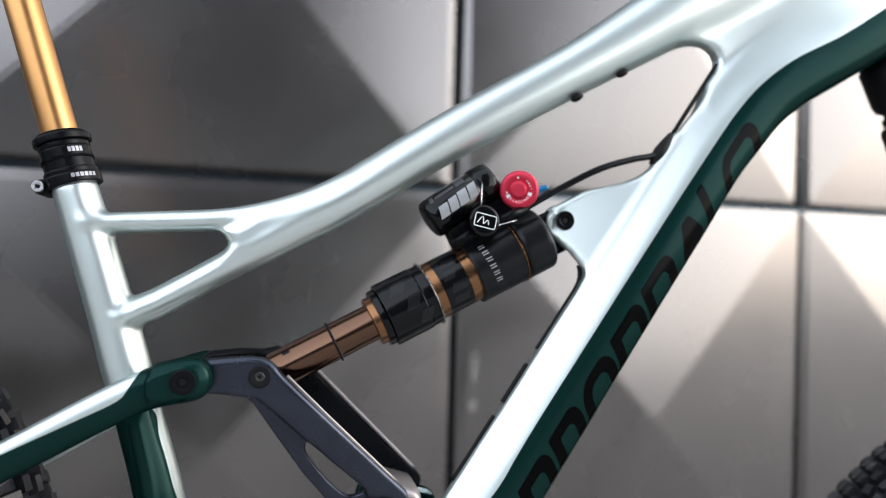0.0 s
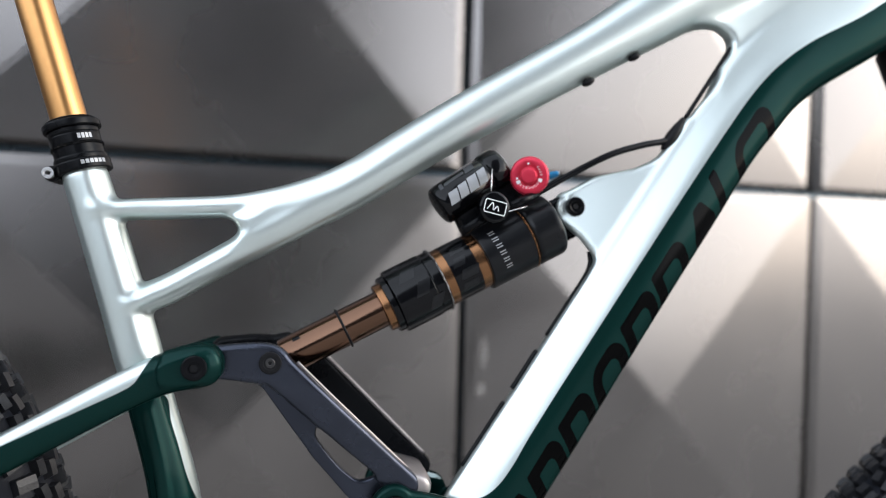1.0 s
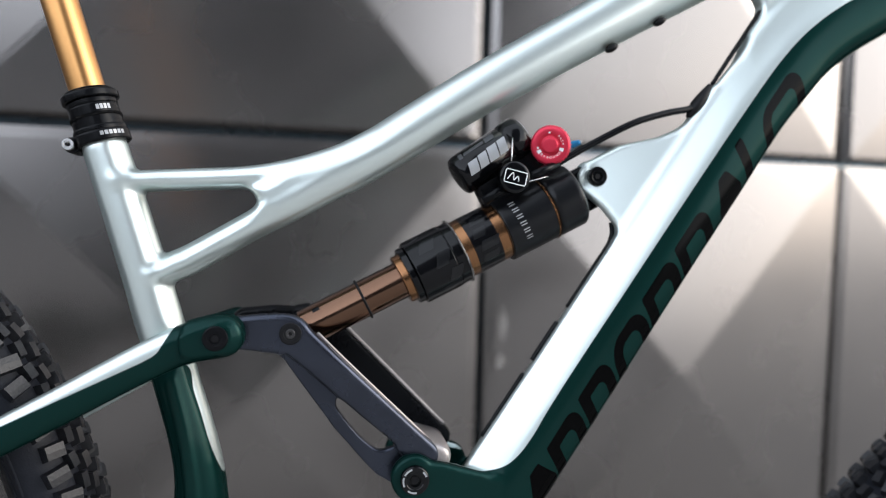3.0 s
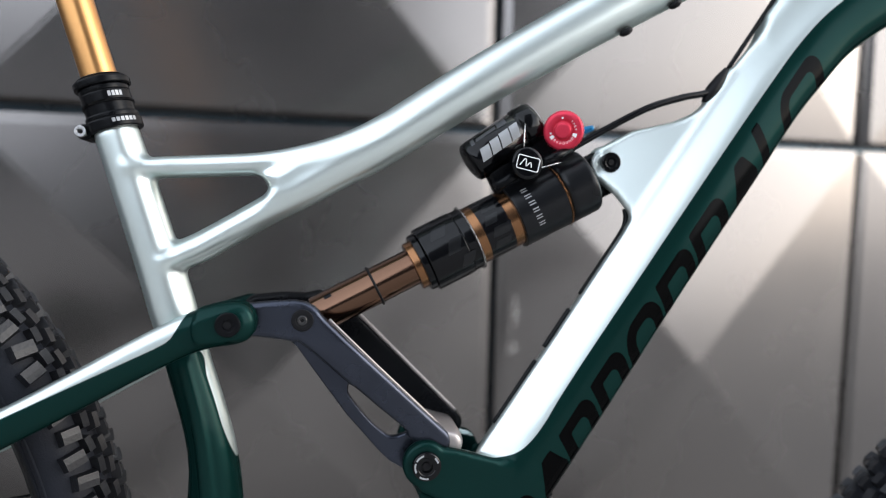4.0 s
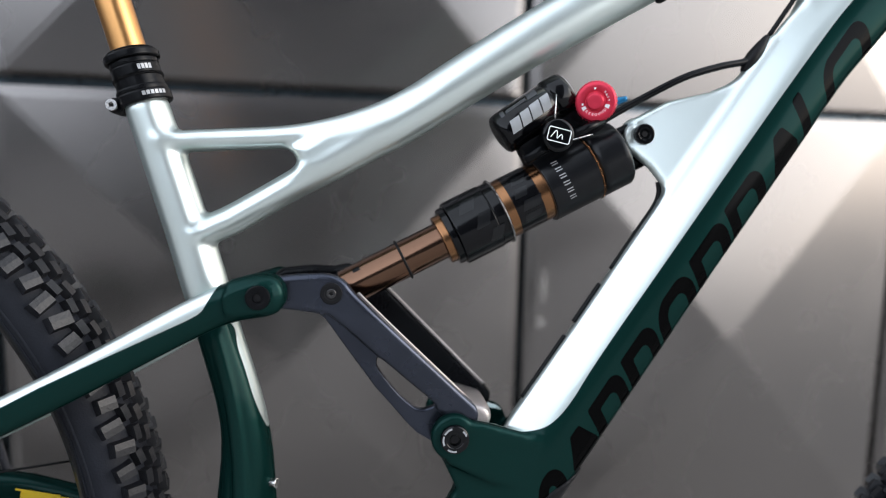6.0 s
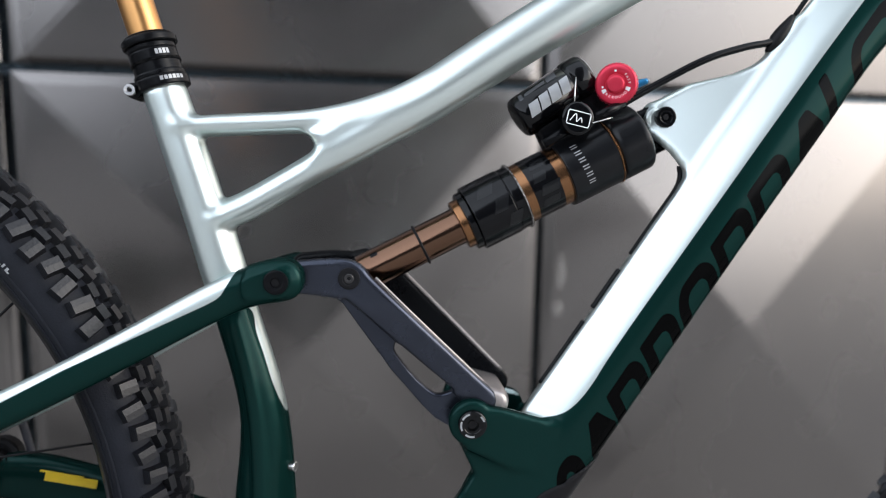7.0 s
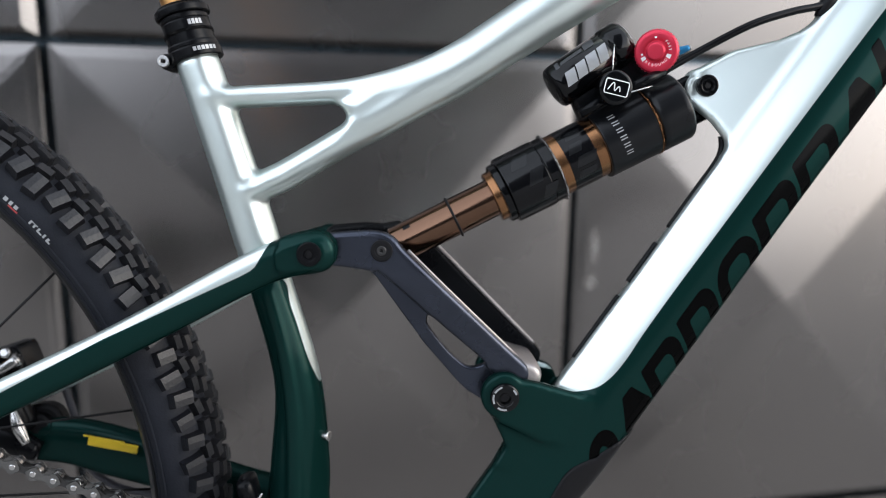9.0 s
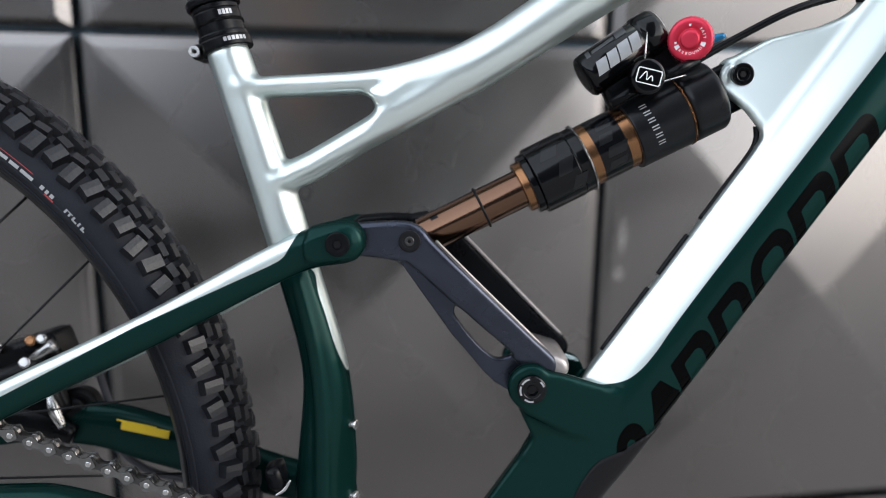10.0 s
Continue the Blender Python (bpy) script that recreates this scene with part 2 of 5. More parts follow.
# ---- bodies moulded from distance fields ----
class Field:
    """A distance field on a grid over the bike's side view (u forward, h up) and its width y."""

    def __init__(self, lo, hi, step):
        self.lo, self.step = np.array(lo), step
        self.ax = [np.arange(a, b + step, step, dtype=np.float32) for a, b in zip(lo, hi)]
        self.U, self.H = np.meshgrid(self.ax[0], self.ax[2], indexing="ij")
        self.Y = self.ax[1]
        self.d = np.full((len(self.ax[0]), len(self.Y), len(self.ax[2])), 1.0, np.float32)

    def nearest(self, nodes, n=40):
        """Distance in the side view to a centre line, and its sizes there."""
        q = spline(nodes, n)
        best = np.full(self.U.shape, 9.0, np.float32)
        vals = [np.zeros(self.U.shape, np.float32) for _ in range(q.shape[1] - 2)]
        for a, b in zip(q, q[1:]):
            du, dh = b[0] - a[0], b[1] - a[1]
            s = np.clip(((self.U - a[0]) * du + (self.H - a[1]) * dh) / (du * du + dh * dh + 1e-12), 0, 1)
            e = np.hypot(self.U - a[0] - s * du, self.H - a[1] - s * dh)
            near = e < best
            best = np.where(near, e, best)
            for j, v in enumerate(vals):
                vals[j] = np.where(near, a[2 + j] + s * (b[2 + j] - a[2 + j]), v)
        return best, vals

    def blend(self, e, k):
        """Adds a body, with a fillet of about k."""
        if k <= 0:
            self.d = np.minimum(self.d, e)
        else:
            h = np.clip(0.5 + 0.5 * (self.d - e) / k, 0, 1)
            self.d = (self.d * (1 - h) + e * h - k * h * (1 - h)).astype(np.float32)

    def cut(self, e, k=0.0015):
        h = np.clip(0.5 - 0.5 * (self.d + e) / k, 0, 1)
        self.d = (self.d * (1 - h) - e * h + k * h * (1 - h)).astype(np.float32)

    def tube_field(self, nodes, power=2.0, y0=0.0, n=40):
        """A tube with nodes (u, h, half height, half width)."""
        e, (r, b) = self.nearest(nodes, n)
        e, r, b = (v[:, None, :] for v in (e, r, b))
        y = np.abs(self.Y - y0)[None, :, None]
        x1, x2 = e / r, y / b
        g = (x1 ** power + x2 ** power) ** (1 / power)
        grad = np.sqrt((x1 ** (power - 1) / r) ** 2 + (x2 ** (power - 1) / b) ** 2) / np.maximum(g, 0.05) ** (power - 1)
        return ((g - 1) / np.maximum(grad, 8.0)).astype(np.float32)

    def signed(self, nodes, n=70):
        """Like nearest, with the distance signed: positive to the right of the line as it runs."""
        q = spline(nodes, n)
        best = np.full(self.U.shape, 9.0, np.float32)
        side = np.ones(self.U.shape, np.float32)
        vals = [np.zeros(self.U.shape, np.float32) for _ in range(q.shape[1] - 2)]
        for a, b in zip(q, q[1:]):
            du, dh = b[0] - a[0], b[1] - a[1]
            s = np.clip(((self.U - a[0]) * du + (self.H - a[1]) * dh) / (du * du + dh * dh + 1e-12), 0, 1)
            e = np.hypot(self.U - a[0] - s * du, self.H - a[1] - s * dh)
            near = e < best
            c = dh * (self.U - a[0]) - du * (self.H - a[1])
            best, side = np.where(near, e, best), np.where(near, np.sign(c), side)
            for j, v in enumerate(vals):
                vals[j] = np.where(near, a[2 + j] + s * (b[2 + j] - a[2 + j]), v)
        return best * side, vals

    def creased_field(self, nodes, crease=-0.3, inner=1.19, k=0.004):
        """A tube with a ridge along each flank, at crease (a share of its half height), and rounded edges; flat is the width left at the inner edge."""
        e, (r, b, flat) = self.signed(nodes)
        e, r, b, flat = (v[:, None, :] for v in (e, r, b, flat))
        y = np.abs(self.Y)[None, :, None]

        def plane(e0, y0, e1, y1):
            ne, ny = (y0 - y1) * b, (e1 - e0) * r
            ln = np.hypot(ne, ny)
            return ((e - e0 * r) * ne + (y - y0 * b) * ny) / ln

        def both(p, q):
            h = np.clip(0.5 + 0.5 * (p - q) / k, 0, 1)
            return q * (1 - h) + p * h + k * h * (1 - h)
        p = 3.9
        a, w = np.maximum(e + 0.3 * r, 0) / (1.3 * r - 0.003), y / (1.06 * b)
        g = np.maximum((a ** p + w ** p) ** (1 / p), 0.05)
        steep = np.sqrt((a ** (p - 1) / (1.3 * r)) ** 2 + (w ** (p - 1) / (1.06 * b)) ** 2) / g ** (p - 1)
        d = both(plane(-inner - 0.02, flat - 0.04, crease, 1.06), (g - 1) / np.maximum(steep, 8.0))
        k = 0.0035
        d = both(d, (-e - inner * r + 0.33 * (self.Y[None, :, None] + 0.018)) / 1.05)
        return d.astype(np.float32)

    def plate_field(self, flat, y0, half, edge=0.002):
        """A plate from a flat distance field, with rounded edges."""
        a = flat[:, None, :] + edge
        y0 = y0[:, None, :] if isinstance(y0, np.ndarray) else y0
        b = np.abs(self.Y[None, :, None] - y0) - half + edge
        return (np.hypot(np.maximum(a, 0), np.maximum(b, 0)) + np.minimum(np.maximum(a, b), 0) - edge).astype(np.float32)

    def outline(self, pts):
        """Flat signed distance field of a polygon."""
        d = np.full(self.U.shape, 9.0, np.float32)
        inside = np.zeros(self.U.shape, bool)
        for (a, b), (c, e) in zip(pts, pts[1:] + pts[:1]):
            s = np.clip(((self.U - a) * (c - a) + (self.H - b) * (e - b)) / ((c - a) ** 2 + (e - b) ** 2), 0, 1)
            d = np.minimum(d, np.hypot(self.U - a - s * (c - a), self.H - b - s * (e - b)))
            if b != e:
                inside ^= ((b > self.H) != (e > self.H)) & (self.U < (c - a) * (self.H - b) / (e - b) + a)
        return np.where(inside, -d, d)

    def limb(self, nodes, n=30):
        """Flat distance field of a bar with nodes (u, h, half height)."""
        e, (r,) = self.nearest(nodes, n)
        return e - r

    def sample(self, f, p):
        g = (p - self.lo) / self.step
        i = np.clip(np.floor(g).astype(int), 0, np.array(f.shape) - 2)
        w = g - i
        out = 0
        for a in (0, 1):
            for b in (0, 1):
                for c in (0, 1):
                    out = out + f[i[:, 0] + a, i[:, 1] + b, i[:, 2] + c] * np.abs(1 - a - w[:, 0]) * np.abs(1 - b - w[:, 1]) * np.abs(1 - c - w[:, 2])
        return out

    def mould(self, name, mat, parent, label="", paint=None, decal=None):
        """Surface nets over the zero level, drawn on to it."""
        d = self.d
        s = d < 0
        c = [s[i:s.shape[0] - 1 + i, j:s.shape[1] - 1 + j, k:s.shape[2] - 1 + k] for i in (0, 1) for j in (0, 1) for k in (0, 1)]
        total = sum(x.astype(np.int8) for x in c)
        cells = np.argwhere((total > 0) & (total < 8))
        index = np.full(total.shape, -1, np.int64)
        index[tuple(cells.T)] = np.arange(len(cells))
        corner = np.array([(a, b, c) for a in (0, 1) for b in (0, 1) for c in (0, 1)])
        vals = [d[cells[:, 0] + a, cells[:, 1] + b, cells[:, 2] + c] for a, b, c in corner]
        total_p, count = np.zeros((len(cells), 3)), np.zeros(len(cells))
        for m in range(8):
            for n in range(m + 1, 8):
                if np.abs(corner[m] - corner[n]).sum() == 1:
                    cross = (vals[m] < 0) != (vals[n] < 0)
                    t = np.where(cross, vals[m] / np.where(cross, vals[m] - vals[n], 1), 0)
                    total_p += np.where(cross[:, None], corner[m] + t[:, None] * (corner[n] - corner[m]), 0)
                    count += cross
        p = self.lo + (cells + total_p / count[:, None]) * self.step
        quads = []
        for axis in range(3):
            a = [slice(None)] * 3
            b = [slice(None)] * 3
            a[axis], b[axis] = slice(0, -1), slice(1, None)
            flip = s[tuple(a)] != s[tuple(b)]
            e = np.argwhere(flip)
            o1, o2 = [i for i in range(3) if i != axis]
            ok = (e[:, o1] > 0) & (e[:, o2] > 0) & (e[:, o1] < s.shape[o1] - 1) & (e[:, o2] < s.shape[o2] - 1)
            e = e[ok]
            inside = s[tuple(e.T)]
            ring = []
            for k1, k2 in ((1, 1), (0, 1), (0, 0), (1, 0)):
                q = e.copy()
                q[:, o1] -= k1
                q[:, o2] -= k2
                ring.append(index[tuple(q.T)])
            ring = np.column_stack(ring)
            turn = inside if axis != 1 else ~inside
            ring[~turn] = ring[~turn][:, ::-1]
            quads.append(ring)
        quads = np.vstack(quads)
        quads = quads[(quads >= 0).all(1)]
        grads = [np.gradient(d, self.step, axis=i).astype(np.float32) for i in range(3)]
        edges = np.vstack([quads[:, [0, 1]], quads[:, [1, 2]], quads[:, [2, 3]], quads[:, [3, 0]]])
        degree = np.maximum(np.bincount(edges[:, 0], minlength=len(p)) + np.bincount(edges[:, 1], minlength=len(p)), 1)
        for turn in range(3):
            if turn:
                mean = np.zeros_like(p)
                for ax in range(3):
                    mean[:, ax] = np.bincount(edges[:, 0], p[edges[:, 1], ax], len(p)) + np.bincount(edges[:, 1], p[edges[:, 0], ax], len(p))
                p = 0.4 * p + 0.6 * mean / degree[:, None]
            for _ in range(2):
                v = self.sample(d, p)
                g = np.column_stack([self.sample(x, p) for x in grads])
                p = p - g * np.clip(v / np.maximum((g * g).sum(1), 0.2), -0.5 * self.step, 0.5 * self.step)[:, None]
        me = bpy.data.meshes.new(name)
        me.vertices.add(len(p))
        me.vertices.foreach_set("co", p.astype(np.float32).ravel())
        me.loops.add(quads.size)
        me.loops.foreach_set("vertex_index", quads.astype(np.int32).ravel())
        me.polygons.add(len(quads))
        me.polygons.foreach_set("loop_start", np.arange(0, quads.size, 4, dtype=np.int32))
        me.polygons.foreach_set("use_smooth", np.ones(len(quads), bool))
        me.update(calc_edges=True)
        me.validate()
        if paint is not None:
            at = me.attributes.new("paint", "FLOAT", "POINT")
            at.data.foreach_set("value", paint(p).astype(np.float32))
            at = me.attributes.new("decal", "FLOAT", "POINT")
            at.data.foreach_set("value", (decal(p) if decal else np.full(len(p), -1.0)).astype(np.float32))
        me.materials.append(mat)
        ob = new(name, me)
        ob.parent = parent
        if label:
            tagged(ob, label)
        return ob


def side_of(points, n=60, straight=False):
    """Signed distance in the side view to a line through the points: positive on its left as it runs."""
    q = np.array(points) if straight else spline(points, n)

    def f(p):
        best = np.full(len(p), 9.0)
        sign = np.ones(len(p))
        for a, b in zip(q, q[1:]):
            du, dh = b - a
            s = np.clip(((p[:, 0] - a[0]) * du + (p[:, 2] - a[1]) * dh) / (du * du + dh * dh + 1e-12), 0, 1)
            e = np.hypot(p[:, 0] - a[0] - s * du, p[:, 2] - a[1] - s * dh)
            c = du * (p[:, 2] - a[1]) - dh * (p[:, 0] - a[0])
            near = e < best - 1e-7
            best, sign = np.where(near, e, best), np.where(near, np.sign(c), sign)
        return best * sign
    return f


# ---- wall, ground, surroundings ----
WALL_X, WALL_Y, WALL_TURN, PANEL_W, PANEL_H, JOINT_Z = 0.180, 0.570, radians(8.04), 0.7133, 0.7430, 0.7055
LIP, GAP, GAP_Z, PEAK = 0.015, 0.012, 0.008, 0.027
wall_pose = Matrix.Translation((WALL_X, WALL_Y, 0)) @ Matrix.Rotation(WALL_TURN, 4, "Z")


def panel_mesh():
    """One facade panel: a shallow four-sided pyramid with a chamfered rim and returns into the joint."""
    w, h = PANEL_W / 2 - GAP / 2, PANEL_H / 2 - GAP_Z / 2
    bm = bmesh.new()

    def ring(side, foot, head, low, high):
        """Four corners, set in at the sides, foot and head, and set back at the foot and the head."""
        return [bm.verts.new(q) for q in ((-w + side, low, -h + foot), (w - side, low, -h + foot), (w - side, high, h - head), (-w + side, high, h - head))]
    back, edge, front = ring(0, 0.003, 0, 0.045, 0.045), ring(0, 0.003, 0, 0.009, 0.0022), ring(LIP, 0.011, LIP, 0, 0)
    for a, b in ((back, edge), (edge, front)):
        for k in range(4):
            bm.faces.new((a[k], a[(k + 1) % 4], b[(k + 1) % 4], b[k]))
    apex = bm.verts.new((0, -PEAK, 0))
    for k in range(4):
        bm.faces.new((front[k], front[(k + 1) % 4], apex))
    bmesh.ops.bevel(bm, geom=[e for e in bm.edges if apex in e.verts], offset=0.003, segments=2, affect="EDGES")
    bmesh.ops.recalc_face_normals(bm, faces=bm.faces)
    me = bpy.data.meshes.new("panel")
    bm.to_mesh(me)
    bm.free()
    me.materials.append(PANEL)
    return me


bm = bmesh.new()
box(bm, (15 * PANEL_W, 0.10, 13 * PANEL_H), wall_pose @ Matrix.Translation((0, 0.087, 4.3)))
wall = tagged(part("wall_back", bm, DARK, None, smooth=False), "grey metal facade wall of shallow pyramid panels with dark joints", "wall", kind="structure")
pm = panel_mesh()
for i in range(-7, 7):
    for j in range(-1, 12):
        ob = new("panel", pm)
        ob.matrix_world = wall_pose @ Matrix.Translation(((i + 0.5) * PANEL_W, 0, JOINT_Z + (j - 0.5) * PANEL_H))
        ob.parent = wall
        ob.matrix_parent_inverse = wall.matrix_world.inverted()

# two faint reflections on the wall, painted as pale translucent discs
REFLECTION_A, REFLECTION_B = (0.0336, 0.4310), (0.0299, 0.3740)


def REFLECTION_Y(along, up):
    """Just in front of the pyramid face at that place."""
    x = abs((along / PANEL_W) % 1 - 0.5) * 2
    z = abs(((up - JOINT_Z) / PANEL_H) % 1 - 0.5) * 2
    return -PEAK * (1 - max(x, z)) - 0.004


painted_reflection = bpy.data.materials.new("pale_reflection")
painted_reflection.use_nodes = True
nt = painted_reflection.node_tree
sb = nt.nodes["Principled BSDF"]
sb.inputs["Base Color"].default_value, sb.inputs["Roughness"].default_value = (0.75, 0.72, 0.68, 1), 0.8
spot = nt.nodes.new("ShaderNodeTexCoord")
ball = nt.nodes.new("ShaderNodeTexGradient")
ball.gradient_type = "SPHERICAL"
grain = nt.nodes.new("ShaderNodeTexNoise")
grain.inputs["Scale"].default_value = 3.0
amount = nt.nodes.new("ShaderNodeMath")
amount.operation = "MULTIPLY"
faint = nt.nodes.new("ShaderNodeMath")
faint.operation = "MULTIPLY"
faint.inputs[1].default_value = 0.42
nt.links.new(spot.outputs["Object"], ball.inputs[0])
nt.links.new(spot.outputs["Object"], grain.inputs["Vector"])
nt.links.new(ball.outputs["Fac"], amount.inputs[0])
nt.links.new(grain.outputs["Fac"], amount.inputs[1])
nt.links.new(amount.outputs[0], faint.inputs[0])
nt.links.new(faint.outputs[0], sb.inputs["Alpha"])
for along, up, w, h in ((REFLECTION_A[0], REFLECTION_A[1], 0.010, 0.034), (REFLECTION_B[0], REFLECTION_B[1], 0.013, 0.015)):
    bm = bmesh.new()
    bmesh.ops.create_circle(bm, cap_ends=True, segments=24, radius=1.0, matrix=Matrix.Rotation(radians(90), 4, "X"))
    mark = part("painted_reflection", bm, painted_reflection, wall, "faint pale reflection painted on the wall", smooth=False)
    mark.matrix_world = wall_pose @ Matrix.Translation((along, REFLECTION_Y(along, up), up)) @ Matrix.Diagonal((w, 1, h, 1))

RAMP, RAMP_LOW, RAMP_HIGH = math.tan(radians(9.3)), 2.2, -2.6   # the paving falls to the right past the wall


def ground_at(x):
    return 0.0085 - RAMP * (min(max(x, RAMP_HIGH), RAMP_LOW) + 0.573)


GROUND = ground_at(9)
xs, ys = (-60, -20, -8, -2.9, -2.6, -2.3, -1, 0, 1, 1.9, 2.2, 2.5, 8, 20, 60), (-60, -20, -8, -3, -1, 0, 0.4, 3, 20, 60)
verts = [(x, y, ground_at(x)) for x in xs for y in ys]
faces = [(i * len(ys) + j, (i + 1) * len(ys) + j, (i + 1) * len(ys) + j + 1, i * len(ys) + j + 1) for i in range(len(xs) - 1) for j in range(len(ys) - 1)]
tagged(mesh_ob("ground", verts, faces, PAVING, None, smooth=False), "grey paved ground sloping down along the facade", "ground", kind="structure")

# unseen dark buildings behind the camera, added to darken reflections; open sky both sides
def block(place, size, label):
    bm = bmesh.new()
    box(bm, size, Matrix.Translation((place[0], place[1], GROUND + size[2] / 2)))
    return tagged(part("building", bm, FACADE, None, smooth=False), label, "building", kind="structure")


block((5.5, -24, 0), (14.4, 8, 38.0), "unseen dark tall building, added to darken reflections")
block((-14.8, -24, 0), (26.0, 8, 5.8), "unseen dark low building, added to darken reflections")
block((-27, -9, 0), (8, 22, 5.0), "unseen dark building at the left, added to darken reflections")

# unseen pale ground at the right, added to brighten the wall's reflections
bm = bmesh.new()
box(bm, (30, 32, 0.02), Matrix.Translation((18.0, -14.0, GROUND + 0.006)))
tagged(part("pavement", bm, CONCRETE, None, smooth=False), "unseen pale concrete pavement beside the darker paving, added to brighten reflections", "pavement", kind="structure")

# ---- the bike ----
LEAN = radians(2.76)
bike = tagged(new("mountain_bike"), "pale mint and dark green full suspension bike standing before the wall", "bicycle")
bike.rotation_euler = (-LEAN, 0, 0)


def at_shock(a, n=0.0, w=0.0):
    """A place on the shock: a along its axis from the link's bolt, n across it upwards, w towards the drive side."""
    return Vector((-0.0818 + 0.8922 * a - 0.4517 * n, -w, 0.523 + 0.4517 * a + 0.8922 * n))


AXIS = Vector((0.8922, 0, 0.4517))


DT_ALONG, DT_ACROSS = np.array((0.564, 0.826)), np.array((0.826, -0.564))


BLOCKS = [  # shape, from, to along the tube
    ("hook", 0.3461, 0.3740), ("chevron", 0.3800, 0.4060), ("arch", 0.4120, 0.4480), ("arch", 0.4515, 0.4865), ("round", 0.4900, 0.5300),
    ("arch", 0.5330, 0.5720), ("arch", 0.5755, 0.6150), ("chevron", 0.6190, 0.6540), ("bar", 0.6605, 0.6695), ("hook", 0.6890, 0.7400)]


def lettering(p):
    """Black slanted shapes in a row along the underside of the down tube."""
    q = p[:, [0, 2]]
    s, e = q @ DT_ALONG, q @ DT_ACROSS
    deep, out = e + 0.1775, np.full(len(p), -1.0)
    t = s + 0.48 * (e + 0.174)
    stroke = 0.0072
    for kind, s0, s1 in BLOCKS:
        mid, half = (s0 + s1) / 2, (s1 - s0) / 2
        if kind == "chevron":
            ink = np.minimum(deep, 0.0050 + 0.55 * np.minimum(deep, 0.016) - np.abs(t - mid - 0.003))
        elif kind == "bar":
            ink = np.minimum(deep + 0.004, half - np.abs(t - mid))
        else:
            r0, r1 = {"arch": (0.0008, 0.011), "round": (0.014, 0.014), "hook": (0.013, 0.013)}[kind]
            r = np.where(t < mid, r0, r1)
            a, b = np.maximum(np.abs(t - mid) - half + r, 0), np.maximum(r - deep, 0)
            ink = np.where((a > 0) & (b > 0), r - np.hypot(a, b), np.minimum(half - np.abs(t - mid), deep))
            hole0, hole1 = s0 + stroke * 1.35, s1 - stroke * 1.35
            rr = np.where(t < mid, r0, r1) * 0.5
            c, h = (hole0 + hole1) / 2, (hole1 - hole0) / 2
            a, b = np.maximum(np.abs(t - c) - h + rr, 0), np.maximum(rr - (deep - stroke), 0)
            hole = np.where((a > 0) & (b > 0), rr - np.hypot(a, b), np.minimum(h - np.abs(t - c), deep - stroke))
            ink = np.minimum(ink, -hole)
        out = np.maximum(out, ink)
    return np.where(p[:, 0] > 0.02, out, -1.0)


GUARD_LINE = [(0.085, 0.399), (0.075, 0.394), (0.0630, 0.3881), (0.0595, 0.3848), (0.0521, 0.3825), (0.0429, 0.3785), (0.0358, 0.3714), (0.0287, 0.3595), (0.0246, 0.3507), (0.0, 0.305), (-0.02, 0.265)]


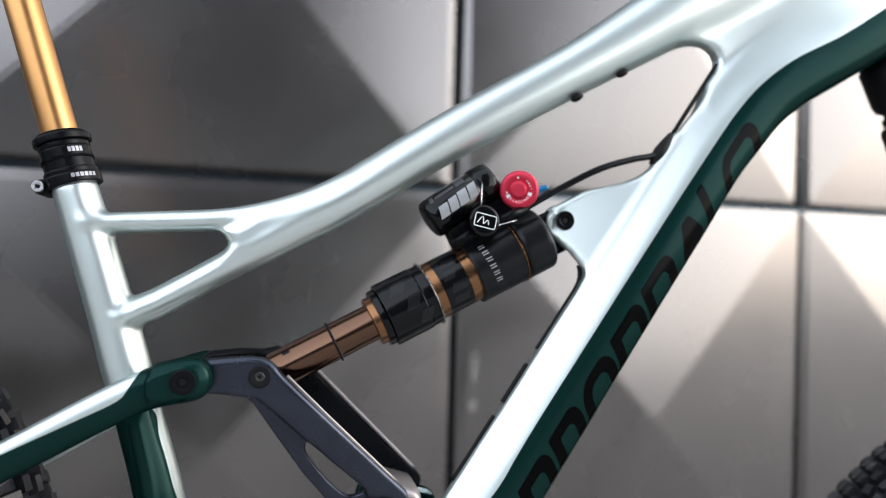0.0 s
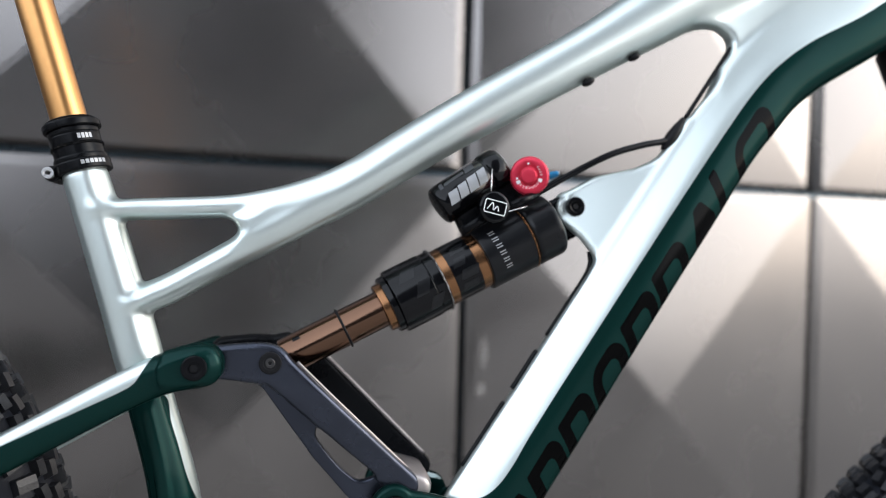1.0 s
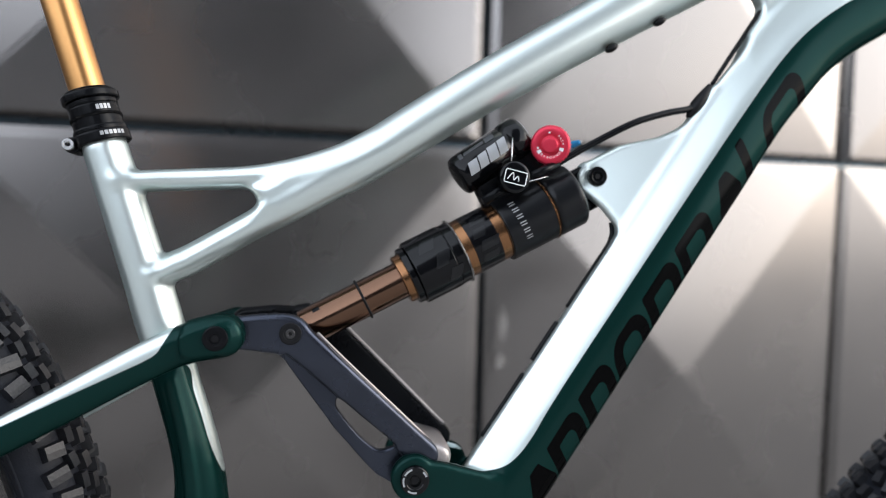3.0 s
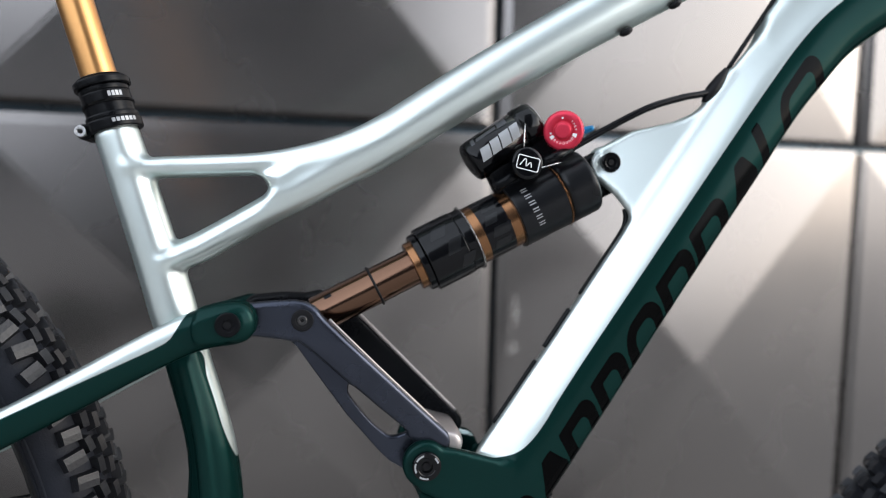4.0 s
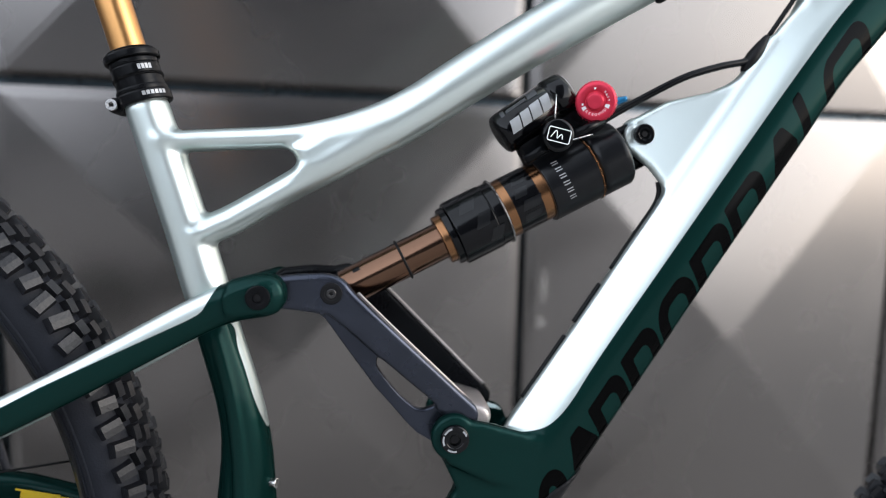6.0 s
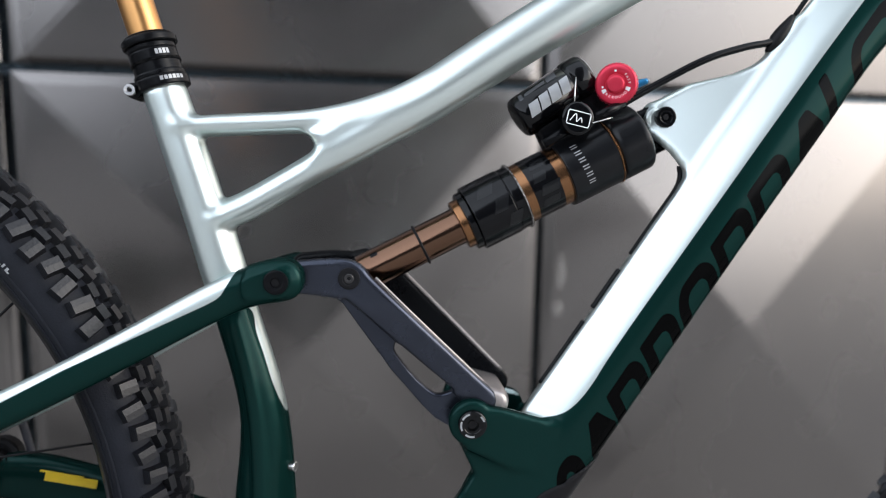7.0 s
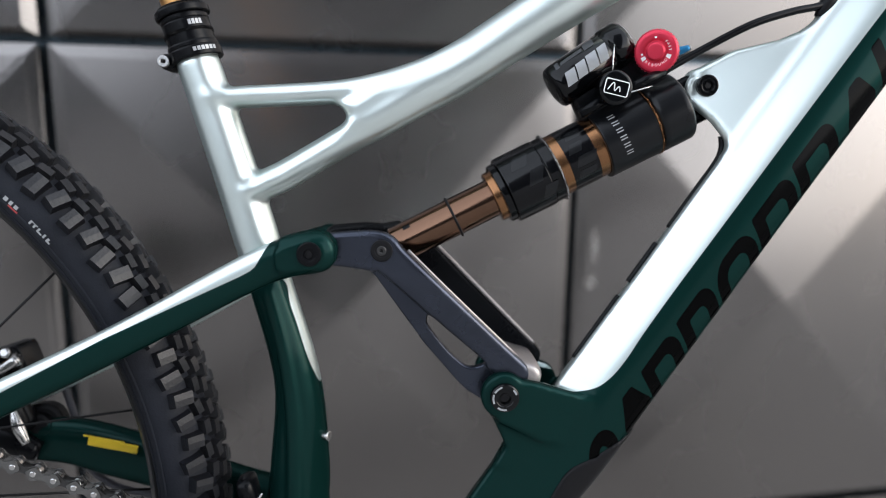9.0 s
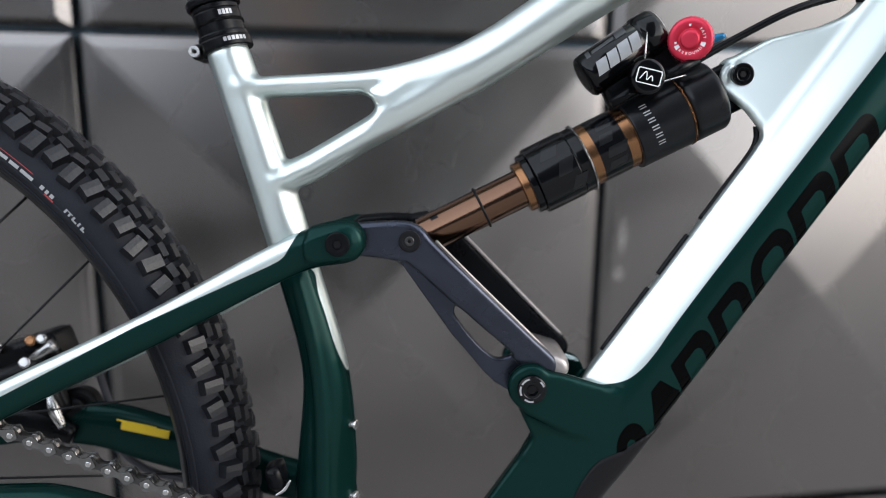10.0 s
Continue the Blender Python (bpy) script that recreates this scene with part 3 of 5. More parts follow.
def build_front_frame():
    f = Field((-0.262, -0.052, 0.255), (0.47, 0.052, 0.92), 0.002)
    seat = [(-0.1998, 0.637, 0.0134, 0.0145), (-0.1900, 0.606, 0.0138, 0.0146), (-0.1748, 0.556, 0.0142, 0.0148),
            (-0.1668, 0.528, 0.0146, 0.0152), (-0.157, 0.493, 0.0140, 0.0155), (-0.1410, 0.430, 0.0155, 0.0165), (-0.140, 0.368, 0.0205, 0.018),
            (-0.141, 0.334, 0.022, 0.020), (-0.130, 0.26, 0.026, 0.024)]
    f.blend(f.tube_field(seat, 2.1), 0)
    ridge = np.interp(f.H, (0.26, 0.30, 0.350, 0.380, 0.405, 0.4393, 0.4695, 0.4991, 0.52), (-0.124, -0.1285, -0.1318, -0.1310, -0.1295, -0.1290, -0.1365, -0.1465, -0.08))
    f.blend(f.tube_field([(-0.1565, 0.492, 0.0050, 0.0168), (-0.1475, 0.455, 0.0056, 0.0180), (-0.1425, 0.420, 0.0062, 0.0188), (-0.1410, 0.390, 0.0068, 0.0202), (-0.141, 0.340, 0.0080, 0.0222)], 3.5), 0.0012)
    f.cut((-(0.75 * (f.U - ridge)[:, None, :] + 0.66 * (np.abs(f.Y)[None, :, None] - 0.0150))).astype(np.float32), 0.0025)
    f.blend(f.tube_field([(-0.1690, 0.5575, 0.0090, 0.0146), (-0.158, 0.5628, 0.0098, 0.0138), (-0.145, 0.5690, 0.0098, 0.0125), (-0.111, 0.5890, 0.0097, 0.0125), (-0.085, 0.6040, 0.0110, 0.0132), (-0.058, 0.6220, 0.0140, 0.0145), (-0.034, 0.6370, 0.0158, 0.0155), (0.046, 0.6885, 0.0175, 0.0175),
                          (0.134, 0.7405, 0.0193, 0.0190), (0.180, 0.769, 0.0225, 0.021), (0.229, 0.8000, 0.0272, 0.025), (0.300, 0.840, 0.034, 0.028), (0.43, 0.905, 0.045, 0.030)], 2.05, n=60), 0.004)
    f.blend(f.tube_field([(-0.1905, 0.6172, 0.0060, 0.0140), (-0.172, 0.6182, 0.0068, 0.0126), (-0.150, 0.6195, 0.0070, 0.0112), (-0.112, 0.6220, 0.0074, 0.0112), (-0.085, 0.6255, 0.0092, 0.0122), (-0.060, 0.6325, 0.0100, 0.0130), (-0.030, 0.6490, 0.0060, 0.0095)], 2.4), 0.0045)
    f.blend(f.creased_field([(-0.0480, 0.2515, 0.0306, 0.0340, 0.95), (0.0005, 0.3242, 0.0302, 0.0335, 0.95), (0.0280, 0.3650, 0.0300, 0.0322, 0.90), (0.0483, 0.3908, 0.0298, 0.0300, 0.72), (0.106, 0.4727, 0.0300, 0.0262, 0.60),
                             (0.144, 0.529, 0.0300, 0.0262, 0.60), (0.174, 0.573, 0.0300, 0.0262, 0.60), (0.203, 0.615, 0.0300, 0.0262, 0.60), (0.2188, 0.6379, 0.0300, 0.0262, 0.60), (0.247, 0.679, 0.0300, 0.0262, 0.60),
                             (0.270, 0.706, 0.0295, 0.0265, 0.60), (0.291, 0.729, 0.0295, 0.0270, 0.60), (0.319, 0.750, 0.0295, 0.028, 0.60),
                             (0.3605, 0.774, 0.0295, 0.029, 0.60), (0.410, 0.8045, 0.030, 0.030, 0.60), (0.48, 0.855, 0.032, 0.032, 0.60)]), 0.014)
    end = f.outline([(-0.112, 0.6145), (-0.1085, 0.6117), (-0.1053, 0.6064), (-0.1070, 0.6000), (-0.1133, 0.5930), (-0.090, 0.598), (-0.060, 0.616), (-0.030, 0.636), (-0.010, 0.652), (-0.040, 0.642), (-0.065, 0.634), (-0.090, 0.626)])
    f.blend(f.plate_field(end.astype(np.float32), 0.0, 0.0140, 0.008), 0.004)
    # the head, where top and down tube run together
    web = f.outline([(0.2420, 0.7180), (0.2455, 0.7380), (0.2538, 0.7491), (0.2564, 0.7555), (0.2564, 0.7595), (0.2540, 0.7645), (0.2480, 0.7688), (0.2400, 0.7712), (0.2300, 0.7730), (0.235, 0.790), (0.262, 0.805), (0.330, 0.850), (0.430, 0.900), (0.470, 0.870), (0.400, 0.795), (0.330, 0.752), (0.275, 0.705), (0.250, 0.690)])
    deep = np.clip((f.U - 0.240) / 0.16, 0, 1)
    deep = 0.0070 + 0.0160 * deep * deep * (3 - 2 * deep)
    f.blend(f.plate_field(web.astype(np.float32), (-deep).astype(np.float32), 0.0062, 0.003), 0.009)
    # the shock mount: two flush cheeks that flare out of the tube's inner edge
    ear = f.outline([(0.1207, 0.6377), (0.1480, 0.6521), (0.1752, 0.6583), (0.1799, 0.6602), (0.1881, 0.6639), (0.1940, 0.6682), (0.2002, 0.6758), (0.2084, 0.6865), (0.2173, 0.6985), (0.2250, 0.6850), (0.2000, 0.6250), (0.1700, 0.5900), (0.1460, 0.5830), (0.1392, 0.5815), (0.1423, 0.5871), (0.1420, 0.5938), (0.1344, 0.6049), (0.1196, 0.6185)])
    ear = np.minimum(ear, np.hypot(f.U - 0.1290, f.H - 0.6291) - 0.0122)
    far = f.limb([(0.1264, 0.6268, 0.0090), (0.172, 0.622, 0.0130)])
    out = np.clip(-0.2117 - 0.826 * f.U + 0.564 * f.H, 0.0, 0.05)
    lean = 0.0125 - 0.32 * out
    f.blend(f.plate_field(ear.astype(np.float32), (-lean).astype(np.float32), 0.0036, 0.0028), 0.0025)
    f.blend(f.plate_field(far.astype(np.float32), lean.astype(np.float32), 0.0030, 0.0018), 0.0025)
    cheek = f.outline([(-0.0075, 0.4410), (0.0178, 0.4357), (0.0399, 0.4287), (0.0560, 0.4240), (0.0480, 0.3900), (0.0230, 0.3950), (-0.0060, 0.4095), (-0.0120, 0.4170)])
    boss = np.hypot(f.U + 0.0034, f.H - 0.4276) - 0.0150
    inner = f.outline([(-0.0140, 0.4190), (0.0200, 0.4300), (0.0400, 0.3900), (0.0200, 0.3700), (-0.0080, 0.3780), (-0.0009, 0.3918)])
    proud = (0.0296 - 0.0050 * np.clip((f.U - 0.002) / 0.05, 0, 1)).astype(np.float32)
    f.blend(f.plate_field(inner.astype(np.float32), -0.0225, 0.0075, 0.002), 0.003)
    f.blend(f.plate_field(np.minimum(cheek, boss).astype(np.float32), -proud, 0.0048, 0.0022), 0.0030)
    f.blend(f.plate_field(f.limb([(-0.0034, 0.4290, 0.0130), (0.030, 0.4200, 0.0130)]), 0.0296, 0.0048, 0.0022), 0.0040)
    down = side_of([(-0.06, 0.445), (-0.01, 0.445), (0.016, 0.4345), (0.028, 0.4305), (0.041, 0.4275), (0.056, 0.4300), (0.067, 0.4375), (0.078, 0.4510), (0.092, 0.4725), (0.144, 0.5480), (0.201, 0.6300),
                    (0.239, 0.6835), (0.263, 0.7150), (0.285, 0.7380), (0.314, 0.759), (0.356, 0.781), (0.405, 0.812), (0.50, 0.87)], 120)
    low = side_of([(-0.28, 0.492), (-0.19, 0.497), (-0.158, 0.503), (-0.1468, 0.499), (-0.1432, 0.4839), (-0.1386, 0.4690), (-0.1336, 0.4516), (-0.1285, 0.4370), (-0.1235, 0.4260), (-0.110, 0.410)])

    def paint(p):
        return np.where(p[:, 0] < -0.075, low(p), np.minimum(down(p), np.where(p[:, 0] < 0.05, 0.0258 - np.abs(p[:, 1]), 1.0)))
    body = f.mould("front_frame", PAINT, bike, "pale mint carbon frame, dark green underneath, glossy", paint, lettering)
    grid = np.column_stack([f.U.ravel(), np.zeros(f.U.size), f.H.ravel()])
    cover = np.maximum(-side_of(GUARD_LINE)(grid).reshape(f.U.shape), -0.035 - f.U)[:, None, :].astype(np.float32)
    f.d = np.maximum(f.d - 0.0016, cover)
    f.mould("down_tube_guard", GUARD, body, "black moulded plastic guard")
    return body


def build_swingarm(near):
    s = 1 if near else -1
    y = -0.045 * s
    f = Field((-0.56, y - 0.02, 0.25), (-0.095, y + 0.02, 0.55), 0.002)
    stay = [(-0.1235, 0.5228, 0.0132, 0.0105), (-0.140, 0.519, 0.0120, 0.0100), (-0.165, 0.508, 0.0112, 0.0088), (-0.245, 0.4655, 0.0105, 0.0085), (-0.336, 0.421, 0.0110, 0.0085), (-0.45, 0.362, 0.012, 0.009), (-0.5418, 0.331, 0.018, 0.008)]
    if not near:
        stay = [(u, h - 0.0120 * min(1, max(0, (-0.135 - u) / 0.04)), r * 0.72, b) for u, h, r, b in stay]
    f.blend(f.tube_field(stay, 2.8, y), 0)
    if near:
        lower = [(-0.5418, 0.331, 0.018, 0.008), (-0.45, 0.347, 0.010, 0.009), (-0.337, 0.354, 0.011, 0.010), (-0.29, 0.349, 0.012, 0.010), (-0.20, 0.318, 0.013, 0.010), (-0.14, 0.290, 0.015, 0.011)]
    else:
        lower = [(-0.5418, 0.331, 0.018, 0.008), (-0.40, 0.366, 0.014, 0.009), (-0.33, 0.370, 0.017, 0.009), (-0.28, 0.358, 0.019, 0.009), (-0.20, 0.332, 0.016, 0.010), (-0.155, 0.320, 0.014, 0.011)]
    f.blend(f.tube_field(lower, 2.8, y), 0.006)
    if near:
        head = f.outline([tuple(v) for v in spline([(-0.1440, 0.5075), (-0.1430, 0.5290), (-0.1355, 0.5335), (-0.1225, 0.5360), (-0.1140, 0.5345), (-0.1088, 0.5280), (-0.1088, 0.5190), (-0.1140, 0.5125), (-0.1240, 0.5105), (-0.1360, 0.5085), (-0.1440, 0.5075)], 80)[:-1]])
        f.blend(f.plate_field(head.astype(np.float32), y, 0.0110, 0.0050), 0.0012)
        pad = f.limb([(-0.1375, 0.5195, 0.0078), (-0.1235, 0.5228, 0.0098)])
        f.blend(f.plate_field(pad, y - 0.0025, 0.0098, 0.0012), 0.0014)
        f.cut(f.plate_field(f.limb([(-0.1455, 0.5290, 0.0010), (-0.1440, 0.5030, 0.0010)]), y - 0.0110, 0.0022, 0.0006), 0.0012)
    top = side_of([(-0.120, 0.570), (-0.1485, 0.5270), (-0.1555, 0.5150), (-0.1585, 0.5125), (-0.165, 0.5090), (-0.246, 0.4715), (-0.336, 0.4240), (-0.55, 0.31)], straight=True)

    def paint(p):
        if not near:
            p = p + np.array((0, 0, 0.040))
        return np.where((p[:, 2] < (0.372 if near else 0.438)) | ((p[:, 0] > -0.165) & (not near)), -1.0, -top(p))
    return f.mould("swingarm", PAINT, bike, "dark green rear stay with a pale upper edge", paint)


def build_link():
    """The rocker link: two side plates with a long window, splayed at the top, and a bridge at the lower end."""
    plates = []
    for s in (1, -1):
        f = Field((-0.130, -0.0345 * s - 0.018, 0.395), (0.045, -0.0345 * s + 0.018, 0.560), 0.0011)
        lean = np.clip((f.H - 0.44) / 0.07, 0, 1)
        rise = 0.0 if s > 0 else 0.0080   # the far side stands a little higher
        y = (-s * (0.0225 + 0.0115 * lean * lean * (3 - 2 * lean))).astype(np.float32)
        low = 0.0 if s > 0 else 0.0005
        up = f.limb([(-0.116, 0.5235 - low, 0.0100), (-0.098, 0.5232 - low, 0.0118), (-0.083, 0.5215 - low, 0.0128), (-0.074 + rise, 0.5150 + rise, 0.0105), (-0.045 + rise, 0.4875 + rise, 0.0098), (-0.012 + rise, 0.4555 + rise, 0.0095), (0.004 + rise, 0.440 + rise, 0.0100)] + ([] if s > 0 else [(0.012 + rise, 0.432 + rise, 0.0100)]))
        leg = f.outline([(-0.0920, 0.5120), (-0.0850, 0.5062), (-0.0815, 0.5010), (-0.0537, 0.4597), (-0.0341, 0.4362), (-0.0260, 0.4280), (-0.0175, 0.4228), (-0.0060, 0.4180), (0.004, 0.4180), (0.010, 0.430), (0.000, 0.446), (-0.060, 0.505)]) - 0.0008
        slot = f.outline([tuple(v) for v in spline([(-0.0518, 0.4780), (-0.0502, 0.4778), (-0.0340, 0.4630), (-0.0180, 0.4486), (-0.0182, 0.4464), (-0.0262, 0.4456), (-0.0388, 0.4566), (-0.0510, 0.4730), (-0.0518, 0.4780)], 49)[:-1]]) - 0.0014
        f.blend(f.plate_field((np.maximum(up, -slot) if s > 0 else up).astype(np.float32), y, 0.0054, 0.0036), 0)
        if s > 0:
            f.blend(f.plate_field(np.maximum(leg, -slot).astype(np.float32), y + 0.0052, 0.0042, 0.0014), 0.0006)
        # far plate is plain black, painting in the shade between the plates
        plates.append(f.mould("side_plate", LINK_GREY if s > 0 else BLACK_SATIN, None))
    link = tagged(plates[0], "dark grey anodised alloy rocker link")
    link.name = "rocker_link"
    link.parent = bike
    plates[1].parent = link
    f = Field((-0.020, -0.034, 0.400), (0.045, 0.034, 0.475), 0.0015)
    f.blend(f.tube_field([(0.002, 0.444, 0.0070, 0.0265), (0.014, 0.438, 0.0095, 0.0265)], 5.0), 0)
    f.mould("bridge", BARE_EDGE, link, "bare machined alloy bridge")
    for s in (1, -1):
        line = []
        for i in range(9):
            u = -0.0655 + (0.0745 if s > 0 else 0.0820) * i / 8
            h = 0.5225 - (0.0745 if s > 0 else 0.0820) * i / 8
            k = min(max((h - 0.44) / 0.07, 0), 1)
            rise = 0.0 if s > 0 else 0.0080
            line.append((u + rise, -s * (0.0225 + 0.0115 * k * k * (3 - 2 * k)) + 0.0042 * s, h + rise + (-0.0004 if s > 0 else 0.0004)))
        part("machined_edge", tube(bmesh.new(), line, 0.0010 if s > 0 else 0.0014, 8, 40), BARE_EDGE, link, "bright machined edge")
    return link


front_frame = build_front_frame()
stay_near = build_swingarm(True)
stay_far = build_swingarm(False)
link = build_link()


def build_shock():
    o = at_shock(0, -0.005)

    def turned(name, steps, mat, parent, label="", seg=64, e=0.0006):
        return part(name, revolve(bmesh.new(), soft_profile(steps, e), o, AXIS, seg), mat, parent, label)
    can = turned("shock_absorber", [(0.0835, 0.0885, 0.0205), (0.0885, 0.116, 0.0228), (0.116, 0.1235, 0.0222)], BLACK_GLOSS, bike, "black, gold and bronze air shock absorber with a piggyback reservoir")
    turned("shaft", [(0.006, 0.080, 0.0128)], BRONZE, can, "bronze coated shaft")
    turned("seal_ring", [(0.0785, 0.0845, 0.0172)], COPPER, can, "copper coloured seal ring")
    turned("wire_clip", [(0.1228, 0.1242, 0.0236)], STEEL, can)
    turned("sleeve", [(0.121, 0.158, 0.0208)], COPPER, can, "copper coloured sleeve")
    turned("decal_band", [(0.1305, 0.1495, 0.02095)], BLACK_GLOSS, can, "black printed band", e=0.0001)
    turned("chamber", [(0.1565, 0.1925, 0.0234)], BLACK_SOFT, can, "satin black air chamber")
    turned("gold_ring", [(0.1921, 0.1935, 0.0240)], COPPER, can, "thin gold ring")
    turned("head", [(0.1935, 0.2175, 0.0236), (0.2165, 0.2225, 0.0060)], BLACK_SOFT, can, "smooth black head", e=0.0026)
    bm = box(bmesh.new(), (0.036, 0.024, 0.0056), Matrix.Translation(at_shock(0.232, -0.002, -0.001)) @ frame_of((0, -1, 0), AXIS) @ Matrix.Rotation(radians(90), 4, "Z"), 0.004)
    part("eyelet", bm, BLACK_SATIN, can)
    bm = box(bmesh.new(), (0.030, 0.026, 0.026), Matrix.Translation(at_shock(0.2265, -0.010, -0.0130)) @ frame_of((0, -1, 0), AXIS) @ Matrix.Rotation(radians(90), 4, "Z"), 0.005)
    part("clevis", bm, BLACK_SATIN, can, "black cast clevis")
    bm = revolve(bmesh.new(), soft_profile([(-0.026, 0.026, 0.010)]), at_shock(0.0, -0.004), (0, 1, 0), 32)
    part("lower_eyelet", bm, BLACK_SATIN, can)
    ring = [o + AXIS * 0.0497 + frame_of(AXIS).to_3x3() @ Vector((0.0136 * math.cos(k * math.pi / 18), 0.0136 * math.sin(k * math.pi / 18), 0)) for k in range(37)]
    part("o_ring", tube(bmesh.new(), ring, 0.0009, 8, 72), BLACK_RUBBER, can)
    # reservoir
    ra, rb = at_shock(0.144, 0.041, 0.006), at_shock(0.203, 0.0495, 0.006)
    d = (rb - ra).normalized()
    prof = [(0, 0.004), (0, 0.0095), (0.0008, 0.0118), (0.002, 0.0130), (0.004, 0.0134), (0.006, 0.0135), (0.0405, 0.0135), (0.041, 0.0128), (0.0425, 0.0128), (0.043, 0.0138), (0.045, 0.0140), (0.053, 0.0138), (0.056, 0.012)]
    res = part("reservoir", revolve(bmesh.new(), [(x, r * 1.05) for x, r in prof], ra, d, 48), BLACK_GLOSS, can, "glossy black reservoir with silver print")
    return can, res, ra, d


shock, reservoir, RES_A, RES_D = build_shock()


def build_bolt(place, radius, parent, mat=BLACK_SATIN, name="bolt", depth=0.004):
    """A socket head with a recessed hexagon, facing the drive side."""
    prof = [(-0.004, radius), (depth * 0.6, radius), (depth * 0.85, radius * 0.97), (depth, radius * 0.9), (depth, radius * 0.62), (depth * 0.9, radius * 0.58), (depth * 0.9, radius * 0.42), (depth * 0.2, radius * 0.40)]
    bolt = part(name, revolve(bmesh.new(), prof, place, (0, -1, 0), 48), mat, parent, smooth=False)
    hexagon = revolve(bmesh.new(), [(0, radius * 0.30), (depth * 0.25, radius * 0.30)], Vector(place) + Vector((0, -depth * 0.2 - 0.0001, 0)), (0, -1, 0), 6)
    part("hex_socket", hexagon, BLACK_RUBBER, bolt, smooth=False)
    return bolt


build_bolt((0.1308, -0.0064, 0.6288), 0.0071, front_frame, BLACK_GLOSS, depth=0.0014)
build_bolt((-0.0818, -0.0397, 0.523), 0.0068, link, BLACK_RUBBER, depth=0.0012)
build_bolt((-0.0818, -0.0400, 0.523), 0.0030, link, DARK_STEEL, "socket_head", depth=0.0010)
build_bolt((-0.1232, -0.0580, 0.5231), 0.0072, stay_near, BLACK_SATIN, depth=0.0012)
pivot = build_bolt((-0.0034, -0.0345, 0.4276), 0.0094, front_frame, BLACK_GLOSS, "pivot_bolt", 0.003)
TO_CAM = Vector((0, -1, 0))


def arc_print(name, centre, r0, r1, a0, a1, mat, parent, lift=0.0, n=14):
    """A flat printed bar bent round a centre, facing the drive side."""
    v, fc = [], []
    for i in range(n + 1):
        a = radians(a0 + (a1 - a0) * i / n)
        for r in (r0, r1):
            v.append((centre[0] + r * math.cos(a), centre[1] - lift, centre[2] + r * math.sin(a)))
    for i in range(n):
        fc.append((2 * i, 2 * i + 1, 2 * i + 3, 2 * i + 2))
    return mesh_ob(name, v, fc, mat, parent, smooth=False)


def patch(name, o, axis, r, a0, a1, th0, th1, mat, parent, n=8, label="", slant=0.0):
    """A printed patch wrapped round an axis: along a0 to a1, turned th0 to th1 degrees from the drive side upwards."""
    ax = Vector(axis).normalized()
    t = (TO_CAM - ax * TO_CAM.dot(ax)).normalized()
    up = t.cross(ax)
    if up.z < 0:
        up = -up
    v, fc = [], []
    for i in range(n + 1):
        a = radians(th0 + (th1 - th0) * i / n)
        for s in (a0 + slant * i / n, a1 + slant * i / n):
            v.append(Vector(o) + ax * s + (t * math.cos(a) + up * math.sin(a)) * r)
    for i in range(n):
        fc.append((2 * i, 2 * i + 1, 2 * i + 3, 2 * i + 2))
    return mesh_ob(name, v, fc, mat, parent, label)


for a in (18, 105, 160, 232):
    arc_print("print_bar", (-0.0034, -0.0377, 0.4276), 0.0070, 0.0082, a, a + (46 if a != 18 else 30), SILVER, pivot)


def build_seatpost():
    a, b = Vector((-0.2035, 0, 0.650)), Vector((-0.2365, 0, 0.759))
    d = (b - a).normalized()

    def turned(name, steps, mat, parent, label="", e=0.0008):
        return part(name, revolve(bmesh.new(), soft_profile(steps, e), a, d, 48), mat, parent, label)
    post = turned("seatpost", [(0.02, 0.32, 0.0108)], GOLD, bike, "gold coated dropper post with a black collar")
    turned("seal_head", [(0.0140, 0.0182, 0.0150), (0.0178, 0.0228, 0.0170), (0.0224, 0.0246, 0.0150)], BLACK_SATIN, post)
    turned("lower_tube", [(-0.006, 0.0145, 0.0149)], BLACK_SATIN, post)
    turned("band", [(0.0062, 0.0078, 0.0156)], BLACK_SATIN, post)
    c = turned("collar", [(-0.0100, -0.0030, 0.0168), (-0.0036, 0.0004, 0.0160)], BLACK_SATIN, post)
    bm = revolve(bmesh.new(), soft_profile([(-0.008, 0.008, 0.0050)]), (-0.2175, 0, 0.6385), (0, 1, 0), 20)
    part("clamp_lug", bm, BLACK_SATIN, c)
    build_bolt((-0.2185, -0.0080, 0.6385), 0.0038, c, STEEL, "clamp_bolt")
    return post


seatpost = build_seatpost()



def ring_mesh(hub, section, seg):
    """A closed ring round a wheel's axle from a section of (y, radius) pairs."""
    v, fc = [], []
    m = len(section)
    for i in range(seg):
        c, s = math.cos(2 * math.pi * i / seg), math.sin(2 * math.pi * i / seg)
        for y, r in section:
            v.append((hub[0] + r * c, hub[1] + y, hub[2] + r * s))
    for i in range(seg):
        for k in range(m - 1):
            a, b = i * m + k, ((i + 1) % seg) * m + k
            fc.append((a, b, b + 1, a + 1))
    return v, fc


